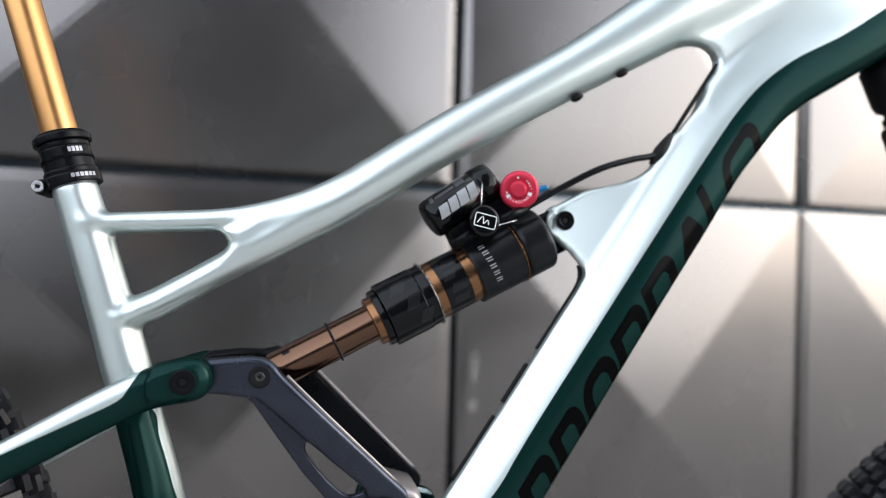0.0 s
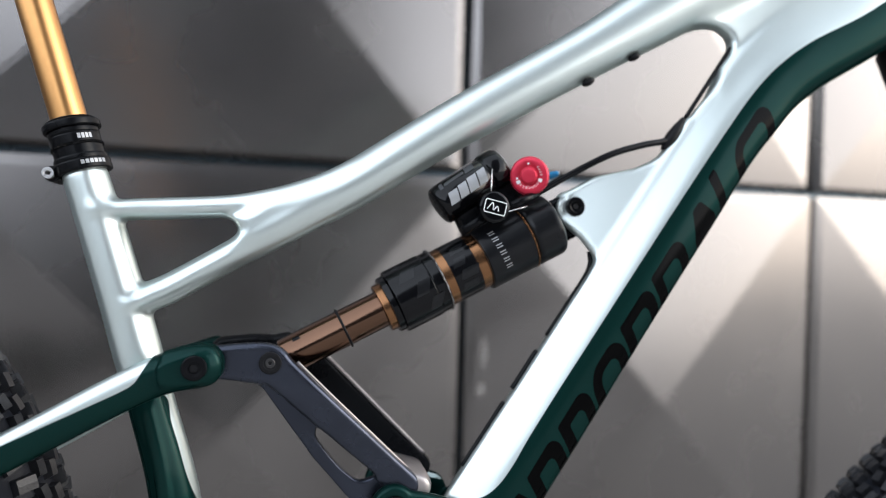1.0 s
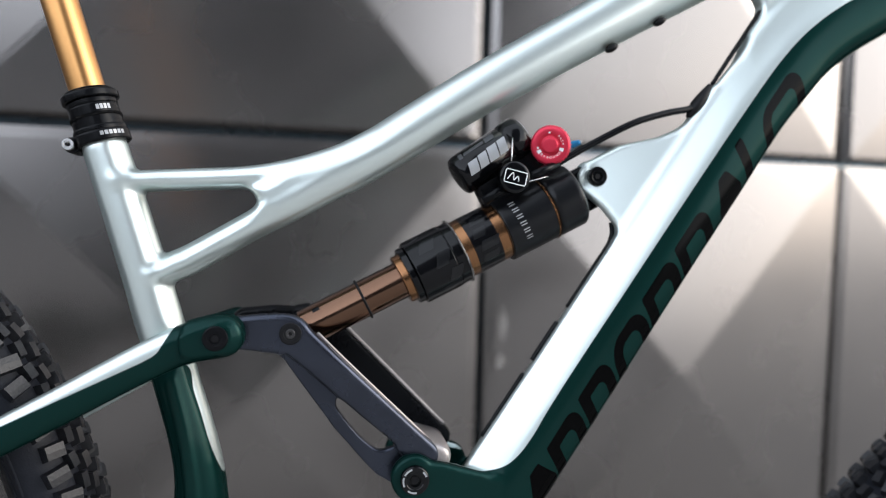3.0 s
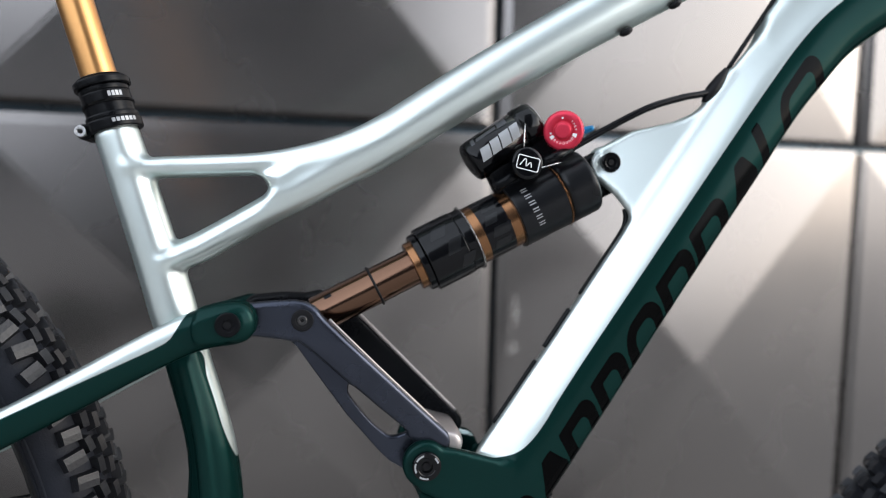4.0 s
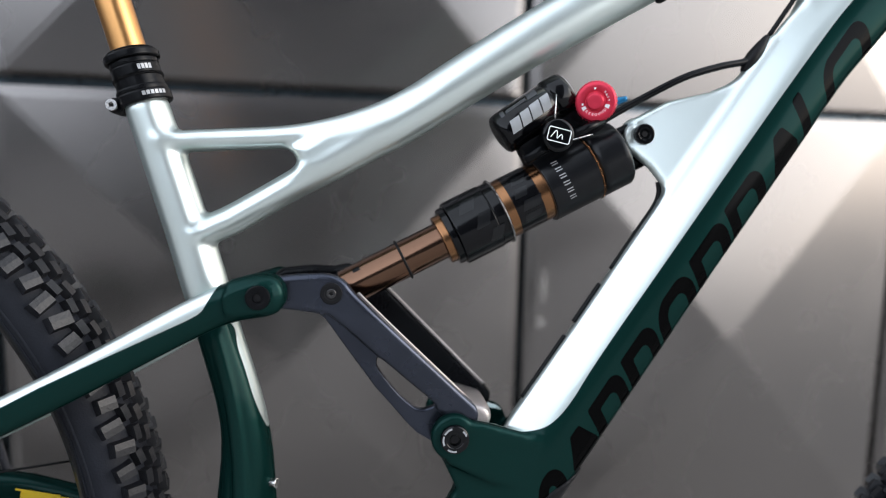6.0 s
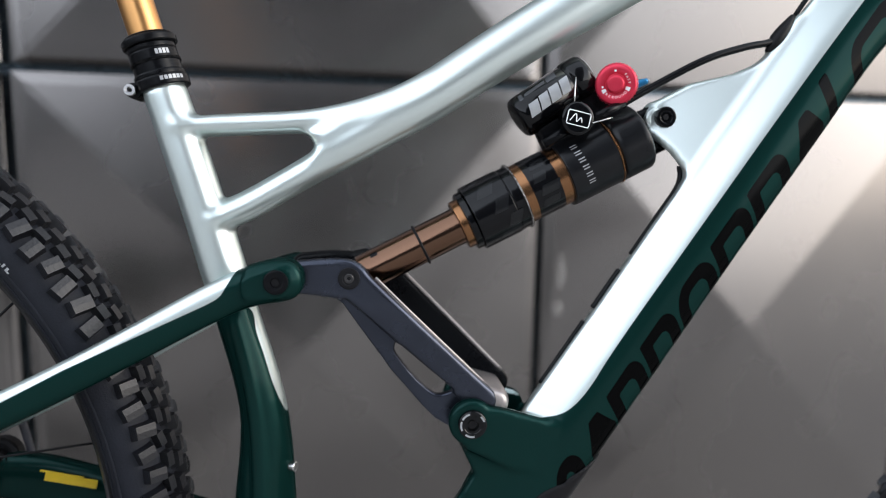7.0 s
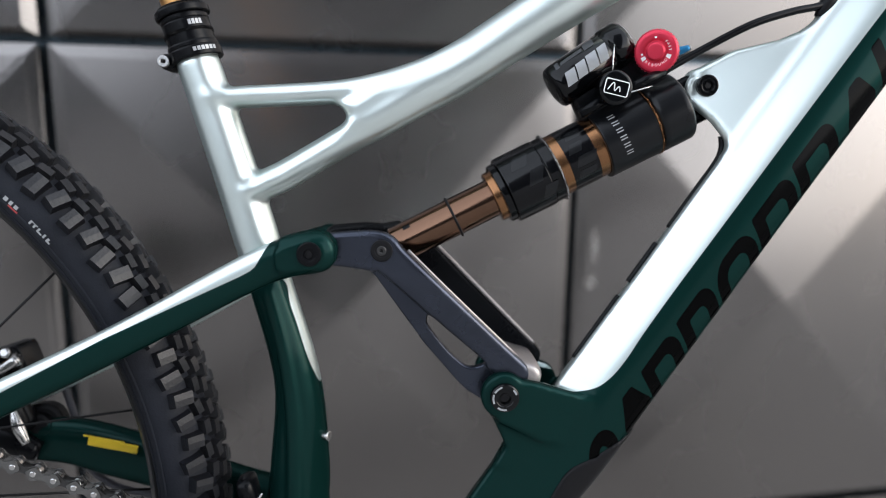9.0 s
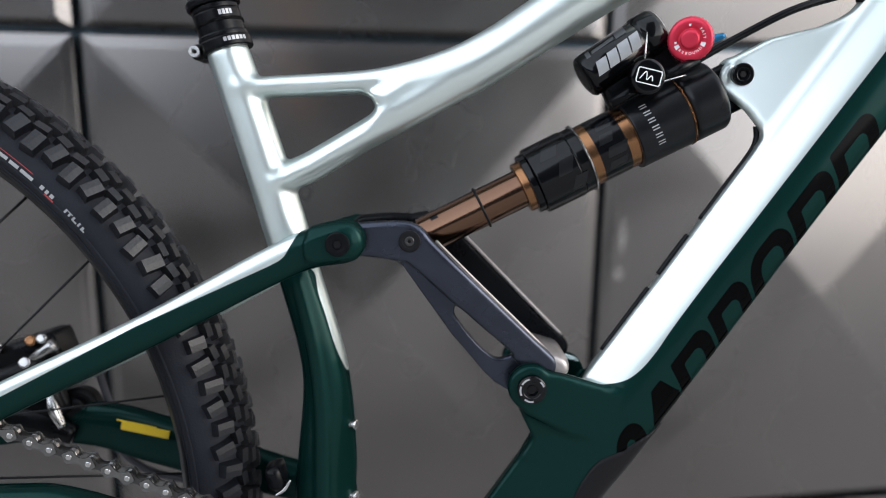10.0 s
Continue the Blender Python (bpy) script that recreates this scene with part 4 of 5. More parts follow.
def knob_verts(length, width, height, taper=0.8):
    """A tread block: base in the xy plane, its top smaller and its leading edge ramped."""
    l, w = length / 2, width / 2
    v = [(-l, -w, -0.003), (l, -w, -0.003), (l, w, -0.003), (-l, w, -0.003)]
    v += [(-l * taper, -w * taper, height * 0.92), (l * taper, -w * taper, height), (l * taper, w * taper, height), (-l * taper, w * taper, height * 0.92)]
    v += [(0, -w * taper, height), (0, w * taper, height)]
    fc = [(0, 1, 5, 8, 4), (1, 2, 6, 5), (2, 3, 7, 9, 6), (3, 0, 4, 7), (4, 8, 9, 7), (8, 5, 6, 9)]
    return v, fc


KNOB_ROWS = [  # turn round the section, offset along, length, width, height, rubber
    (49, 0.0, 0.0104, 0.0145, 0.0078, KNOB), (-49, 0.0, 0.0104, 0.0145, 0.0078, KNOB), (27, 0.35, 0.0118, 0.0066, 0.0060, TREAD), (-27, 0.35, 0.0118, 0.0066, 0.0060, TREAD),
    (10, 0.1, 0.0122, 0.0072, 0.0060, TREAD), (-9, 0.6, 0.0122, 0.0072, 0.0060, TREAD)]


def build_wheel(hub, name, singles, reach):
    """A wheel of that outer radius: hub, rim, tyre, spokes and tread blocks; blocks between the angles of singles are parts of their own."""
    prof = [(-0.055, 0.009), (-0.05, 0.009), (-0.045, 0.026), (-0.038, 0.028), (-0.03, 0.016), (0.03, 0.016), (0.038, 0.028), (0.045, 0.026), (0.05, 0.009), (0.055, 0.009)]
    w = part(name, revolve(bmesh.new(), prof, hub, (0, -1, 0), 32), BLACK_SATIN, bike)
    mid = reach - 0.0290                       # where the section is widest
    sec = [(0.0155, mid - 0.0125), (0.0180, mid - 0.0122), (0.0225, mid - 0.0098), (0.0258, mid - 0.0062), (0.0275, mid - 0.0025)]
    for k in range(25):
        a = radians(88 - 176 * k / 24)
        sec.append((0.0282 * math.sin(a), mid + 0.0232 * math.cos(a)))
    sec += [(-y, r) for y, r in reversed(sec[:5])]
    v, fc = ring_mesh(hub, sec, 220)
    tyre = mesh_ob("tyre", v, fc, TYRE, w, "black knobbly rubber tyre")
    for r, wide in ((mid - 0.0095, 0.0230), (mid - 0.0040, 0.0271)):
        for s in (1, -1):
            v, fc = ring_mesh(hub, [(s * wide, r - 0.0009), (s * (wide + 0.0007), r), (s * wide, r + 0.0009)], 160)
            mesh_ob("bead_line", v, fc, TYRE, tyre)
    rim = [(y, mid - 0.0125 + r) for y, r in ((-0.0150, 0), (-0.0172, -0.0004), (-0.0174, -0.0020), (-0.0160, -0.0034), (-0.0100, -0.0080), (0.0100, -0.0080), (0.0160, -0.0034), (0.0174, -0.0020), (0.0172, -0.0004), (0.0150, 0))]
    v, fc = ring_mesh(hub, rim, 160)
    mesh_ob("rim", v, fc, RIM, w)
    for i in range(32):
        a = 2 * math.pi * (i + 0.3) / 32
        y = 0.036 if i % 2 else -0.036
        lean = 0.35 if i % 4 < 2 else -0.35
        p0 = Vector((hub[0] + 0.026 * math.cos(a + lean * 3), y, hub[2] + 0.026 * math.sin(a + lean * 3)))
        p1 = Vector((hub[0] + (mid - 0.022) * math.cos(a), y * 0.1, hub[2] + (mid - 0.022) * math.sin(a)))
        part("spoke", tube(bmesh.new(), [p0, p1], 0.0009, 6, 2), RIM, w)
    n = round(2 * math.pi * reach / 0.0152)
    rest_v, rest_f = [], []
    dice = random.Random(5)
    for turn, off, ln, wd, ht, mat in KNOB_ROWS:
        kv, kf = knob_verts(ln, wd, ht)
        me = bpy.data.meshes.new("tread_knob")
        me.from_pydata(kv, [], kf)
        me.materials.append(mat)
        for i in range(n):
            b = 2 * math.pi * (i + off) / n
            a = radians(turn + (2.5 if i % 2 else -2.5) * (1 if turn > 0 else -1))
            radial = Vector((math.cos(b), 0, math.sin(b)))
            out = radial * math.cos(a) + Vector((0, math.sin(-a), 0))
            along = Vector((-math.sin(b), 0, math.cos(b)))
            side = out.cross(along)
            place = Vector(hub) + radial * (mid + 0.0232 * math.cos(a)) + Vector((0, -0.0282 * math.sin(a), 0))
            m = Matrix((along, side, out)).transposed().to_4x4() @ Matrix.Rotation(radians(dice.uniform(-4, 4) + (9 if i % 2 else -5)), 4, "Z") @ Matrix.Diagonal((1, dice.uniform(0.9, 1.08), dice.uniform(0.92, 1.05), 1))
            m.translation = place
            deg = math.degrees(b) % 360
            if singles and (singles[0] <= deg <= singles[1]) and turn > -30:
                ob = new("tread_knob", me)
                ob.parent = w
                ob.matrix_local = m
            else:
                k = len(rest_v)
                rest_v += [m @ Vector(q) for q in kv]
                rest_f += [tuple(k + j for j in q) for q in kf]
    mesh_ob("tread", rest_v, rest_f, TREAD, w, smooth=False)["kind"] = "stuff"
    return w


REAR, FRONT = Vector((-0.5200, 0, 0.3370)), Vector((0.6020, 0, 0.1530))
rear_wheel = build_wheel(REAR, "rear_wheel", (0, 90), 0.3310)
build_wheel(FRONT, "front_wheel", (105, 150), 0.3450)
# pale and red words on the sidewall, as bars
for r0, r1, a0, a1, mat in ((0.0016, 0.0030, 47.6, 52.5, RED_PRINT), (-0.0014, 0.0008, 47.2, 49.0, SILVER), (-0.0014, 0.0008, 49.3, 50.6, SILVER), (-0.0012, 0.0010, 50.9, 53.2, SILVER), (-0.0012, 0.0014, 45.6, 46.1, SILVER),
                            (-0.0012, 0.0014, 44.9, 45.3, SILVER), (-0.0010, 0.0016, 44.1, 44.6, SILVER), (-0.0024, -0.0014, 43.8, 45.2, RED_PRINT), (-0.0014, 0.0018, 41.94, 42.2, SILVER), (0.0008, 0.0018, 41.1, 41.94, SILVER),
                            (-0.0012, 0.0016, 41.31, 41.57, SILVER), (-0.0012, 0.0014, 40.68, 40.94, SILVER), (-0.0014, -0.0004, 40.16, 40.89, SILVER), (-0.0012, 0.0016, 39.74, 40.0, SILVER), (-0.0014, 0.0012, 39.11, 39.43, SILVER),
                            (-0.0014, -0.0004, 38.8, 39.32, SILVER)):
    arc_print("sidewall_print", (REAR.x, -0.0281, REAR.z), 0.3010 + r0, 0.3010 + r1, a0, a1, mat, rear_wheel, 0, 6)

# ---- small parts of the shock ----
SO = at_shock(0, -0.005)


def text_on(string, size, m, mat, parent, name="print_text"):
    """Letters of the built-in font as a mesh at the pose m (text runs along x, faces z)."""
    cu = bpy.data.curves.new("text", "FONT")
    cu.body, cu.size, cu.align_x, cu.align_y = string, size, "CENTER", "CENTER"
    ob = new("text", cu)
    me = bpy.data.meshes.new_from_object(ob.evaluated_get(bpy.context.evaluated_depsgraph_get()))
    bpy.data.objects.remove(ob)
    me.transform(m)
    me.materials.clear()
    me.materials.append(mat)
    t = new(name, me)
    t.parent = parent
    return t


kn = at_shock(0.2063, 0.0355, 0.0)
kn.y = -0.018
kn.x += 0.0058
bm = bmesh.new()
prof = [(0, 0.0100), (0, 0.0112), (0.0006, 0.0116), (0.0064, 0.0116), (0.0074, 0.0112), (0.0080, 0.0104), (0.0080, 0.0064), (0.0074, 0.0060), (0.0074, 0.0052), (0.0096, 0.0049), (0.0106, 0.0044), (0.0108, 0.0036), (0.0106, 0.001)]
knob_axis = Vector((-0.50, -1, -0.12)).normalized()
prof = [(a, r * 1.15) for a, r in prof]
revolve(bm, prof, kn, knob_axis, 72)
knob = part("rebound_knob", bm, RED, shock, "red anodised rebound knob")
km = Matrix.Translation(kn) @ frame_of(knob_axis)
for i in range(36):
    a = 2 * math.pi * i / 36
    part("knurl", box(bmesh.new(), (0.0006, 0.0009, 0.0052), km @ Matrix.Rotation(a, 4, "Z") @ Matrix.Translation((0.0134, 0, 0.0035)), 0.0002), RED, knob, smooth=False)
right = Vector((1, 0, 0))
xk = (right - knob_axis * right.dot(knob_axis)).normalized()
yk = knob_axis.cross(xk)
for i, ch in enumerate("REBOUND"):
    a = radians(-90 + (i - 3) * 15.0 + 6)
    out = xk * math.cos(a) + yk * math.sin(a)
    m = Matrix((((-xk * math.sin(a) + yk * math.cos(a))), -out, knob_axis)).transposed().to_4x4()
    m.translation = kn + knob_axis * 0.00812 + out * 0.0084
    text_on(ch, 0.0023, m, WHITE_PRINT, knob)
for i, ch in enumerate("FAST"):
    a = radians(46 - i * 13)
    out = xk * math.cos(a) + yk * math.sin(a)
    m = Matrix(((xk * math.sin(a) - yk * math.cos(a)), out, knob_axis)).transposed().to_4x4()
    m.translation = kn + knob_axis * 0.00812 + out * 0.0084
    text_on(ch, 0.0022, m, WHITE_PRINT, knob)
for a0 in (-28, 205, 190, 90):
    a = radians(a0)
    v, fc = [], []
    wide = 16 if a0 in (-28, 205) else 9
    for i in range(7):
        t = a + radians(wide) * i / 6
        for r in (0.0070, 0.0098) if wide == 16 else (0.0078, 0.0090):
            v.append(kn + knob_axis * 0.00812 + (xk * math.cos(t) + yk * math.sin(t)) * r)
    for i in range(6):
        fc.append((2 * i, 2 * i + 1, 2 * i + 3, 2 * i + 2))
    mesh_ob("print_bar", v, fc, WHITE_PRINT, knob, smooth=False)

# cable drum with its badge
dc = at_shock(0.1748, 0.025, 0.0)
dc.y = -0.022
drum_axis = Vector((0.06, -1, -0.04)).normalized()
drum = part("cable_drum", revolve(bmesh.new(), soft_profile([(-0.006, 0.0, 0.0092), (0.0, 0.0075, 0.0108)], 0.0012), dc, drum_axis, 48), BLACK_GLOSS, shock, "black cable drum with a white outlined badge")
xd = (right - drum_axis * right.dot(drum_axis)).normalized()
yd = drum_axis.cross(xd)
tilt = radians(-12)
xd, yd = xd * math.cos(tilt) + yd * math.sin(tilt), yd * math.cos(tilt) - xd * math.sin(tilt)
loop = []
for cx, cy, a0 in ((0.0062, 0.0030, 0), (-0.0062, 0.0030, 90), (-0.0062, -0.0030, 180), (0.0062, -0.0030, 270)):
    for k in range(4):
        a = radians(a0 + 30 * k)
        loop.append(dc + drum_axis * 0.0077 + xd * (cx + 0.0014 * math.cos(a)) + yd * (cy + 0.0014 * math.sin(a)))
loop.append(loop[0])
part("badge_outline", tube(bmesh.new(), loop, 0.00036, 6, 80), WHITE_PRINT, drum)
zig = [(-0.0055, -0.0022), (-0.0030, 0.0022), (-0.0018, 0.0018), (-0.0010, -0.0020), (0.0010, 0.0006), (0.0020, 0.0002), (0.0026, -0.0022)]
part("badge_stroke", tube(bmesh.new(), [dc + drum_axis * 0.0077 + xd * a + yd * b for a, b in zig], 0.00034, 6, 60), WHITE_PRINT, drum)


part("valve_body", box(bmesh.new(), (0.046, 0.026, 0.020), Matrix.Translation(at_shock(0.193, 0.026, 0.0)) @ frame_of((0, -1, 0), AXIS) @ Matrix.Rotation(radians(90), 4, "Z"), 0.004), BLACK_SATIN, shock, "black cast valve body")
part("saddle", box(bmesh.new(), (0.040, 0.020, 0.012), Matrix.Translation(at_shock(0.172, 0.0225, 0.004)) @ frame_of((0, -1, 0), AXIS) @ Matrix.Rotation(radians(90), 4, "Z"), 0.003), BLACK_SATIN, shock)
part("barrel", tube(bmesh.new(), [at_shock(0.150, 0.0195, 0.021), at_shock(0.170, 0.0215, 0.021)], 0.0034, 16, 2), BLACK_SATIN, shock, "small black barrel")
part("wire", tube(bmesh.new(), [at_shock(0.1775, 0.035, 0.028), at_shock(0.1865, 0.049, 0.024)], 0.0005, 8, 4), STEEL, shock, "bare steel wire")
part("wire", tube(bmesh.new(), [at_shock(0.182, 0.018, 0.030), at_shock(0.196, 0.0155, 0.028)], 0.0005, 8, 4), STEEL, shock, "bare steel wire")
part("blue_lever", tube(bmesh.new(), [at_shock(0.226, 0.0282, 0.000), at_shock(0.2305, 0.0270, 0.002), at_shock(0.2372, 0.0258, 0.004)], [0.0034, 0.0029, 0.0019], 14, 12), BLUE, shock, "blue anodised lever tip")
part("lever_tip", tube(bmesh.new(), [at_shock(0.2370, 0.0258, 0.004), at_shock(0.2382, 0.0256, 0.0042)], 0.0015, 12, 2), SILVER, shock)
# reservoir cap face and prints
cap = RES_A + RES_D * 0.056
part("end_label", revolve(bmesh.new(), [(0, 0.001), (0, 0.0118), (0.0006, 0.0118), (0.0008, 0.0100)], cap, RES_D, 40), SILVER, shock, "pale label on the end cap")
for a0, a1, t0, t1 in ((0.0060, 0.0134, -16, 19), (0.0145, 0.0214, -15, 22), (0.0225, 0.0300, -15, 25), (0.0311, 0.0376, -14, 26)):
    patch("print_block", RES_A, RES_D, 0.01432, a0, a1, t0, t1, SILVER, reservoir, slant=0.0028)
for a0, a1, t0, t1 in ((0.0060, 0.0090, 40, 64), (0.0102, 0.0262, 44, 56), (0.0275, 0.0350, 40, 64)):
    patch("print_bar", RES_A, RES_D, 0.01432, a0, a1, t0, t1, GREY_PRINT, reservoir, slant=0.0014)
# thin pale bars round the chamber, one below the other
for i in range(6):
    th, a = 40 - 13.0 * i, 0.1650 + 0.0004 * i
    for t0 in (0.0, -4.6):
        patch("print_stroke", SO, AXIS, 0.02350, a, a + 0.0046, th + t0 - 1.8, th + t0, SILVER, shock, 3)
# dim shapes on the can and on the sleeve's band
for i, (a0, a1) in enumerate(((0.0915, 0.0975), (0.0925, 0.1035), (0.0990, 0.1085), (0.1040, 0.1130))):
    patch("print_shape", SO, AXIS, 0.02292, a0 + 0.002, a1 + 0.002, 62 - 34 * i, 86 - 34 * i, DIM_PRINT, shock, slant=0.005)
patch("print_shape", SO, AXIS, 0.02292, 0.098, 0.109, -62, -44, DIM_PRINT, shock, slant=0.004)
for i in range(5):
    patch("print_shape", SO, AXIS, 0.02102, 0.1325 + 0.002 * (i % 2), 0.1475 - 0.003 * (i % 3), 62 - 26 * i, 80 - 26 * i, DIM_PRINT, shock, slant=0.003)
patch("print_bar", SO, AXIS, 0.01288, 0.016, 0.021, 38, 52, BLACK_SATIN, shock)

# ---- cables, ports and trim on the frame ----
hose = [(0.0787, -0.024, 0.6260), (0.0953, -0.022, 0.6353), (0.1208, -0.020, 0.6497), (0.1514, -0.020, 0.6654), (0.1784, -0.017, 0.6743), (0.1965, -0.014, 0.6785), (0.207, -0.012, 0.683)]
part("cable", tube(bmesh.new(), hose, 0.0024, 16, 60), BLACK_SATIN, bike, "black cable hose running into the frame")
part("ferrule", tube(bmesh.new(), [at_shock(0.184, 0.0205, 0.024), (0.0953, -0.022, 0.6353)], 0.0030, 18, 2), BLACK_SATIN, bike, "black cable ferrule")
bm = bmesh.new()
tube(bm, [(0.1985, -0.012, 0.6725), (0.2030, -0.013, 0.6805), (0.2090, -0.013, 0.6885), (0.2150, -0.012, 0.6970)], [0.0026, 0.0046, 0.0042, 0.0020], 16, 24)
part("cable_grommet", bm, BLACK_RUBBER, front_frame, "black rubber cable grommet")


def along_down_tube(s0, s1, e, y, bend=0.0):
    return [(0.564 * s + 0.826 * (e + bend * math.sin(math.pi * (s - s0) / (s1 - s0))), y, 0.826 * s - 0.564 * (e + bend * math.sin(math.pi * (s - s0) / (s1 - s0)))) for s in np.linspace(s0, s1, 9)]


part("channel_trim", tube(bmesh.new(), along_down_tube(0.700, 0.768, -0.2138, -0.0095), 0.0017, 10, 30), BLACK_RUBBER, front_frame, "thin black trim along the tube")
part("channel_trim", tube(bmesh.new(), [(0.1415, -0.0070, 0.5960), (0.1422, -0.0070, 0.588), (0.1385, -0.0080, 0.5790), (0.1262, -0.0090, 0.5615), (0.1082, -0.0090, 0.5352)], 0.0019, 10, 40), BLACK_RUBBER, front_frame, "thin black trim along the tube")
part("channel_trim", tube(bmesh.new(), along_down_tube(0.458, 0.490, -0.2130, -0.0090), 0.0019, 10, 20), BLACK_RUBBER, front_frame, "thin black trim along the tube")
part("channel_trim", tube(bmesh.new(), along_down_tube(0.395, 0.447, -0.2128, -0.0090), 0.0018, 10, 20), BLACK_RUBBER, front_frame, "thin black trim along the tube")
for u, h in ((0.1393, 0.7205), (0.176, 0.7420)):
    m = Matrix.Translation((u, -0.0095, h)) @ Matrix.Rotation(radians(-30), 4, "Y") @ Matrix.Diagonal((0.0052, 0.0042, 0.0028, 1))
    bm = bmesh.new()
    bmesh.ops.create_uvsphere(bm, u_segments=20, v_segments=12, radius=1.0, matrix=m)
    part("port_plug", bm, BLACK_RUBBER, front_frame, "black rubber plug under the top tube")
for h in (0.3912, 0.3388):
    bm = revolve(bmesh.new(), soft_profile([(-0.004, 0.0022, 0.0034)], 0.0006), (-0.1210, -0.006, h), (1, -0.45, 0), 20)
    part("bottle_boss", bm, STEEL, front_frame, "small silver screw")

# prints on the post's collar
pa, pd = Vector((-0.2035, 0, 0.650)), (Vector((-0.2365, 0, 0.759)) - Vector((-0.2035, 0, 0.650))).normalized()
for k in range(4):
    patch("print_bar", pa, pd, 0.01505, 0.0094, 0.0126, 20 + 9 * k, 27 + 9 * k, SILVER, seatpost, 3)
for k in range(6):
    patch("print_bar", pa, pd, 0.01692, -0.0072, -0.0046, 12 + 9 * k, 19 + 9 * k, SILVER, seatpost, 3)

# ---- fork and head, a little of which shows ----
fd = Vector((0.36, 0, -0.93)).normalized()
fo = Vector((0.427, 0, 0.775))
fork = part("fork", revolve(bmesh.new(), [(-0.01, 0.015), (0.0, 0.0205), (0.004, 0.0225), (0.034, 0.0215), (0.040, 0.0195), (0.043, 0.0150), (0.046, 0.0155), (0.047, 0.0175), (0.052, 0.0180), (0.053, 0.0165), (0.056, 0.0205), (0.060, 0.0215), (0.20, 0.0215), (0.205, 0.019)], fo, fd, 40), BLACK_RUBBER, bike, "black fork crown below the head tube")
patch("print_bar", fo, fd, 0.0226, 0.012, 0.0135, -25, 5, SILVER, fork)

# ---- drivetrain and brake beside the rear wheel ----
CH_A, CH_B = Vector((-0.400, -0.045, 0.4280)), Vector((-0.190, -0.045, 0.3462))
chain = part("chain", tube(bmesh.new(), [CH_A, CH_A.lerp(CH_B, 0.03)], 0.0030, 10, 2), CHAIN, bike, "steel roller chain")
cd = (CH_B - CH_A).normalized()
cup = TO_CAM.cross(cd).normalized()
if cup.z < 0:
    cup = -cup


def plate_mesh(name, half, mat):
    """One side plate of a chain link, waisted, with round ends."""
    v, fc = [], []
    outline = []
    for k in range(40):
        a = 2 * math.pi * k / 40
        x = 0.0108 * math.cos(a)
        bulge = math.exp(-((abs(x) - 0.0066) / 0.0036) ** 2)
        outline.append((x, (0.0018 + 0.0028 * bulge) * math.copysign(min(1.0, abs(math.sin(a)) * 1.25), math.sin(a))))
    for y in (-half, half):
        v += [(x, y, z) for x, z in outline]
    m = len(outline)
    for k in range(m):
        fc.append((k, (k + 1) % m, m + (k + 1) % m, m + k))
    fc += [tuple(range(m - 1, -1, -1)), tuple(range(m, 2 * m))]
    me = bpy.data.meshes.new(name)
    me.from_pydata(v, [], fc)
    me.materials.append(mat)
    return me


plates = plate_mesh("link_plate", 0.0005, DARK_STEEL), plate_mesh("link_plate", 0.0006, CHAIN)
bm = revolve(bmesh.new(), soft_profile([(-0.0050, -0.0022, 0.0020), (-0.0022, 0.0022, 0.0038), (0.0022, 0.0050, 0.0020)], 0.0005), (0, 0, 0), (0, 1, 0), 12)
pin = bpy.data.meshes.new("pin")
bm.to_mesh(pin)
bm.free()
pin.materials.append(STEEL)
turn = Matrix((cd, Vector((0, 1, 0)), cup)).transposed().to_4x4()
for i in range(18):
    c = CH_A + cd * (0.0127 * (i + 0.5))
    y = 0.0038 if i % 2 else 0.0027
    for s in (1, -1):
        ob = new("link_plate", plates[i % 2])
        ob.parent = chain
        ob.matrix_local = Matrix.Translation(c + Vector((0, s * y, 0))) @ turn
    ob = new("pin", pin)
    ob.parent = chain
    ob.matrix_local = Matrix.Translation(CH_A + cd * (0.0127 * i)) @ turn

bm = bmesh.new()
tube(bm, [(-0.3229, 0.050, 0.425), (-0.3229, 0.050, 0.4102), (-0.316, 0.050, 0.3808), (-0.3112, 0.050, 0.351), (-0.2946, 0.050, 0.3325), (-0.2687, 0.050, 0.3233), (-0.22, 0.048, 0.318)], 0.0029, 12, 50)
part("brake_hose", bm, HOSE, bike, "black brake hose along the stay")
bm = box(bmesh.new(), (0.036, 0.0012, 0.0062), Matrix.Translation((-0.2820, 0.0325, 0.3695)) @ Matrix.Rotation(radians(12), 4, "Y"), 0.0003)
part("yellow_label", bm, YELLOW, stay_far, "yellow label on the dark stay")
bm = box(bmesh.new(), (0.030, 0.0010, 0.0012), Matrix.Translation((-0.288, 0.0323, 0.3745)) @ Matrix.Rotation(radians(12), 4, "Y"), 0.0003)
part("yellow_label", bm, YELLOW, stay_far)
# calliper
bm = box(bmesh.new(), (0.052, 0.030, 0.026), Matrix.Translation((-0.368, 0.048, 0.425)) @ Matrix.Rotation(radians(-18), 4, "Y"), 0.006)
cal = part("brake_calliper", bm, BLACK_SATIN, bike, "black brake calliper with silver bolts")
for u, h, r, mat in ((-0.3856, 0.4326, 0.0045, STEEL), (-0.360, 0.4385, 0.0040, COPPER), (-0.3520, 0.4400, 0.0036, STEEL), (-0.3655, 0.4219, 0.0042, STEEL)):
    part("bolt", revolve(bmesh.new(), soft_profile([(-0.006, 0.003, r)], 0.0008), (u, 0.030, h), (0.2, -1, 0.3), 18), mat, cal)
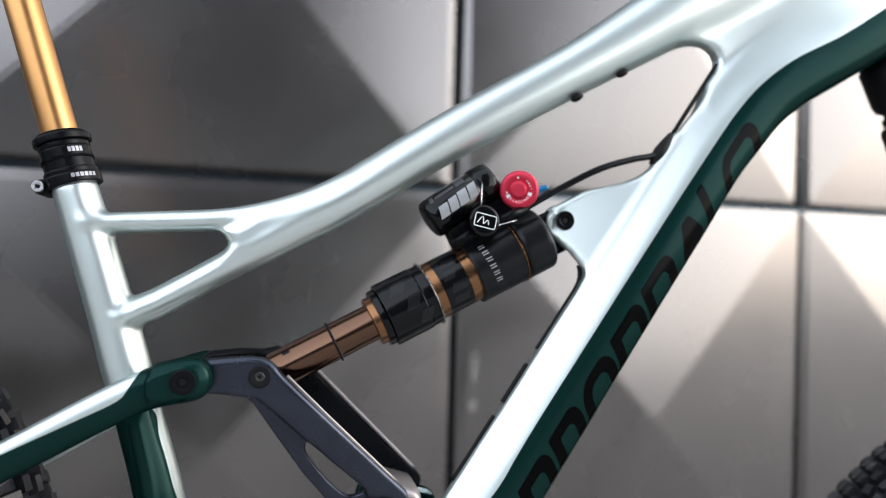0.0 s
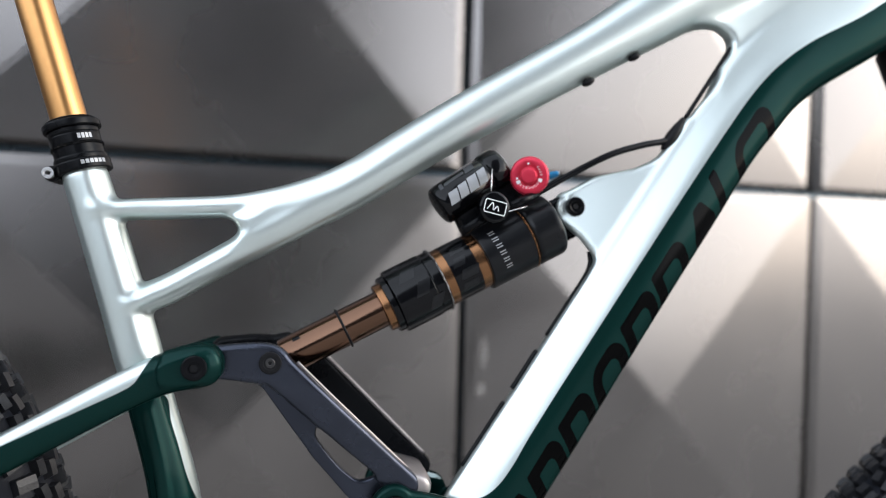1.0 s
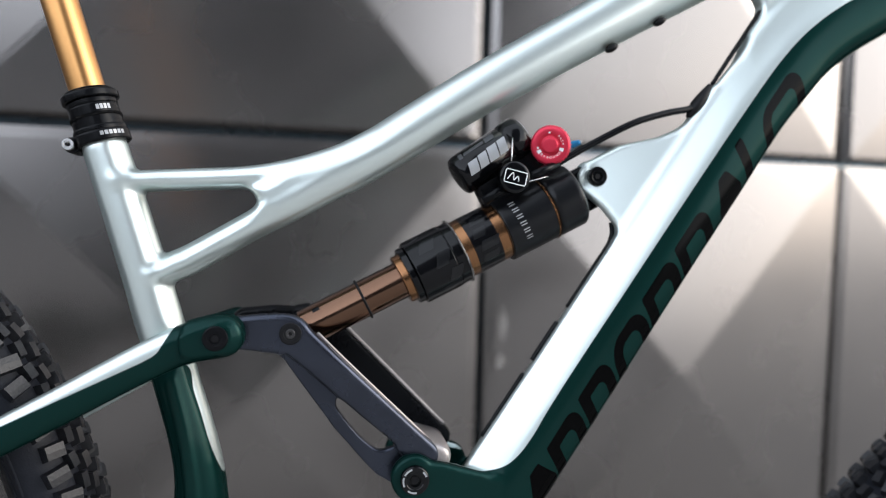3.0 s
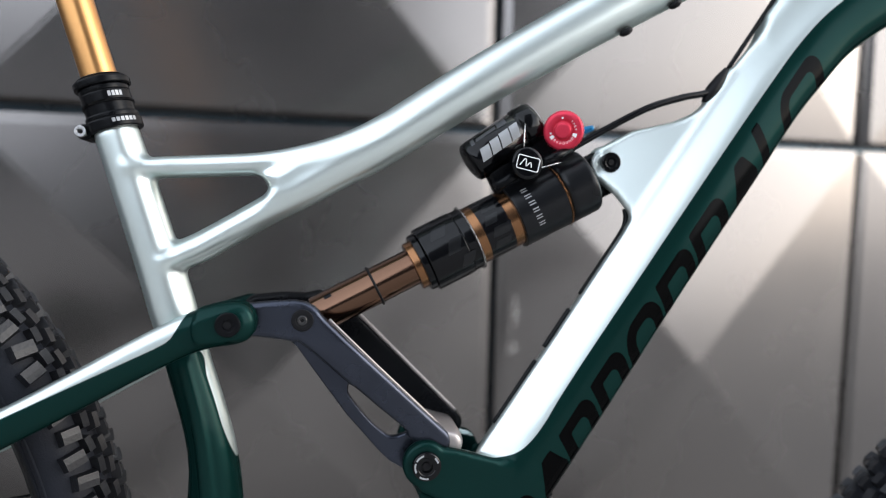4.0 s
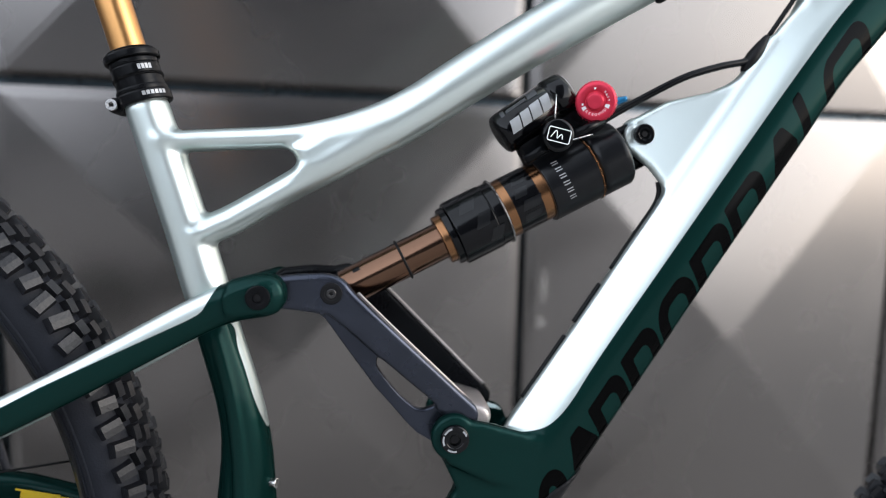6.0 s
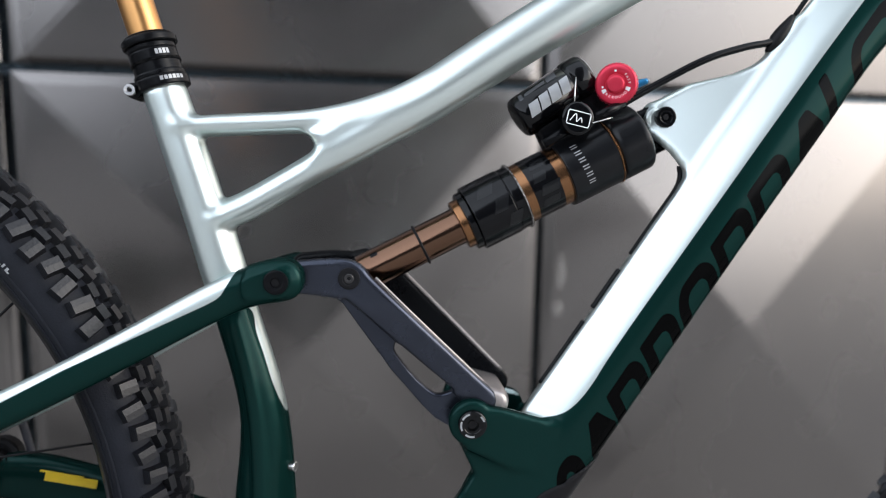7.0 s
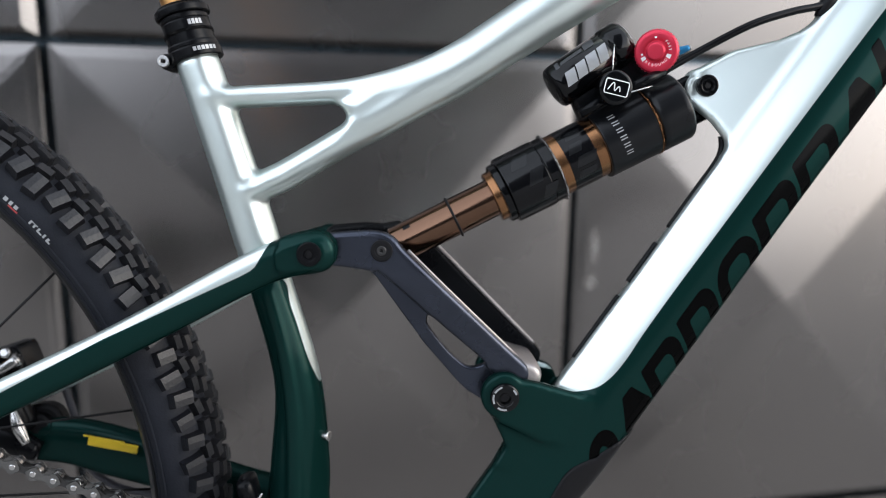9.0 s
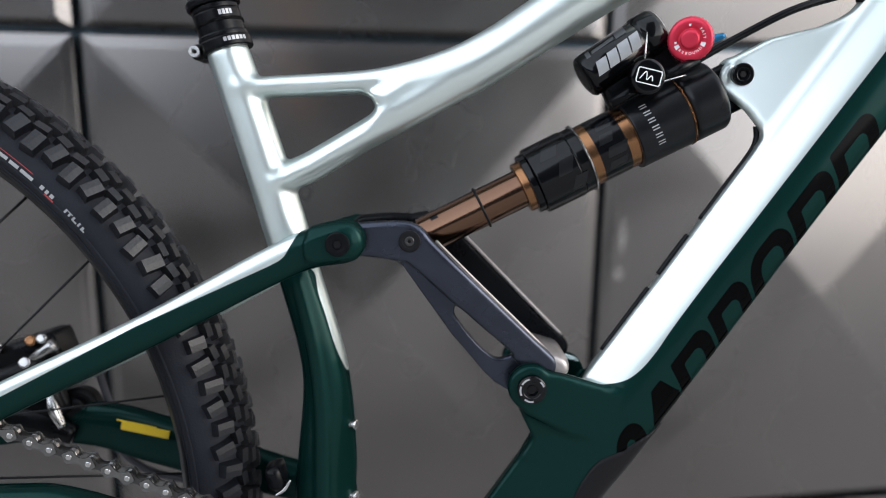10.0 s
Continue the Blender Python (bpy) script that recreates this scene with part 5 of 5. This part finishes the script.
part("banjo", tube(bmesh.new(), [(-0.3620, 0.032, 0.4240), (-0.3540, 0.030, 0.4290), (-0.3435, 0.030, 0.4360)], [0.0030, 0.0040, 0.0046], 14, 10), STEEL, cal, "silver hose fitting")
part("lever_arm", tube(bmesh.new(), [(-0.3440, 0.020, 0.4010), (-0.3400, 0.018, 0.3900), (-0.3348, 0.018, 0.3779)], [0.0022, 0.0042, 0.0030], 14, 14), STEEL, cal, "polished lever")
# sprockets and derailleur cage
cas = part("cassette", revolve(bmesh.new(), soft_profile([(0.026 + 0.0042 * i, 0.0278 + 0.0042 * i, 0.084 - 0.0062 * i) for i in range(6)], 0.0004), REAR, (0, -1, 0), 64), STEEL, bike, "steel sprocket cassette on the rear wheel")
for i in range(44):
    a = 2 * math.pi * i / 44
    part("tooth", box(bmesh.new(), (0.006, 0.0016, 0.0045), Matrix.Translation(REAR + Vector((0.0855 * math.cos(a), -0.0269, 0.0855 * math.sin(a)))) @ Matrix.Rotation(-a, 4, "Y"), 0.0006), STEEL, cas, smooth=False)

# ---- round the bottom bracket and the derailleur ----
# black box fills in the shade of the recess behind the seat tube
part("recess_shade", box(bmesh.new(), (0.012, 0.020, 0.018), Matrix.Translation((-0.1725, -0.016, 0.3590)) @ Matrix.Rotation(radians(-14), 4, "Y"), 0.005), BLACK_SATIN, front_frame, "black block for the shaded recess behind the seat tube")
ring = [Vector((-0.1480 + 0.0082 * math.cos(radians(a)), -0.046, 0.3430 + 0.0082 * math.sin(radians(a)))) for a in range(0, 361, 20)]
part("pivot_ring", tube(bmesh.new(), ring, 0.0013, 10, 60), STEEL, stay_near, "polished pivot ring")
part("edge_ring", tube(bmesh.new(), [(-0.1668, -0.044, 0.3590), (-0.1610, -0.044, 0.3630), (-0.1570, -0.044, 0.3695)], [0.0006, 0.0013, 0.0006], 8, 14), STEEL, stay_near)
hanger = part("derailleur", box(bmesh.new(), (0.030, 0.012, 0.060), Matrix.Translation((-0.405, -0.046, 0.395)) @ Matrix.Rotation(radians(14), 4, "Y"), 0.004), BLACK_SATIN, bike, "black rear derailleur with steel bolts")
for u, h, r in ((-0.3885, 0.4110, 0.0042), (-0.3800, 0.4140, 0.0034), (-0.3950, 0.3940, 0.0030), (-0.3870, 0.3860, 0.0026), (-0.3790, 0.3900, 0.0024), (-0.3760, 0.3780, 0.0028), (-0.3860, 0.3740, 0.0030)):
    part("bolt", revolve(bmesh.new(), soft_profile([(-0.006, 0.003, r)], 0.0007), (u, -0.050, h), (0.25, -1, 0.35), 16), STEEL, hanger)
part("cage_plate", tube(bmesh.new(), [(-0.392, -0.047, 0.410), (-0.386, -0.047, 0.390), (-0.384, -0.047, 0.366)], [0.005, 0.007, 0.006], 12, 16), BLACK_GLOSS, hanger)
part("calliper_mount", box(bmesh.new(), (0.046, 0.018, 0.050), Matrix.Translation((-0.366, 0.036, 0.398)) @ Matrix.Rotation(radians(-22), 4, "Y"), 0.008), BLACK_SATIN, cal, "black cast calliper mount")
part("mount_arm", tube(bmesh.new(), [(-0.392, 0.034, 0.385), (-0.362, 0.034, 0.376), (-0.336, 0.036, 0.364)], [0.010, 0.012, 0.008], 14, 16), BLACK_SATIN, cal)
for u, h, r in ((-0.366, 0.386, 0.021), (-0.338, 0.382, 0.015)):
    part("adapter_lobe", revolve(bmesh.new(), soft_profile([(-0.012, 0.004, r), (0.004, 0.009, r * 0.6)], 0.003), (u, 0.046, h), (0.1, -1, 0.15), 24), BLACK_RUBBER, cal, smooth=False)
part("adjuster", tube(bmesh.new(), [(-0.3835, 0.020, 0.3990), (-0.3800, 0.018, 0.3890)], [0.0020, 0.0032], 12, 6), STEEL, cal, "small steel adjuster")
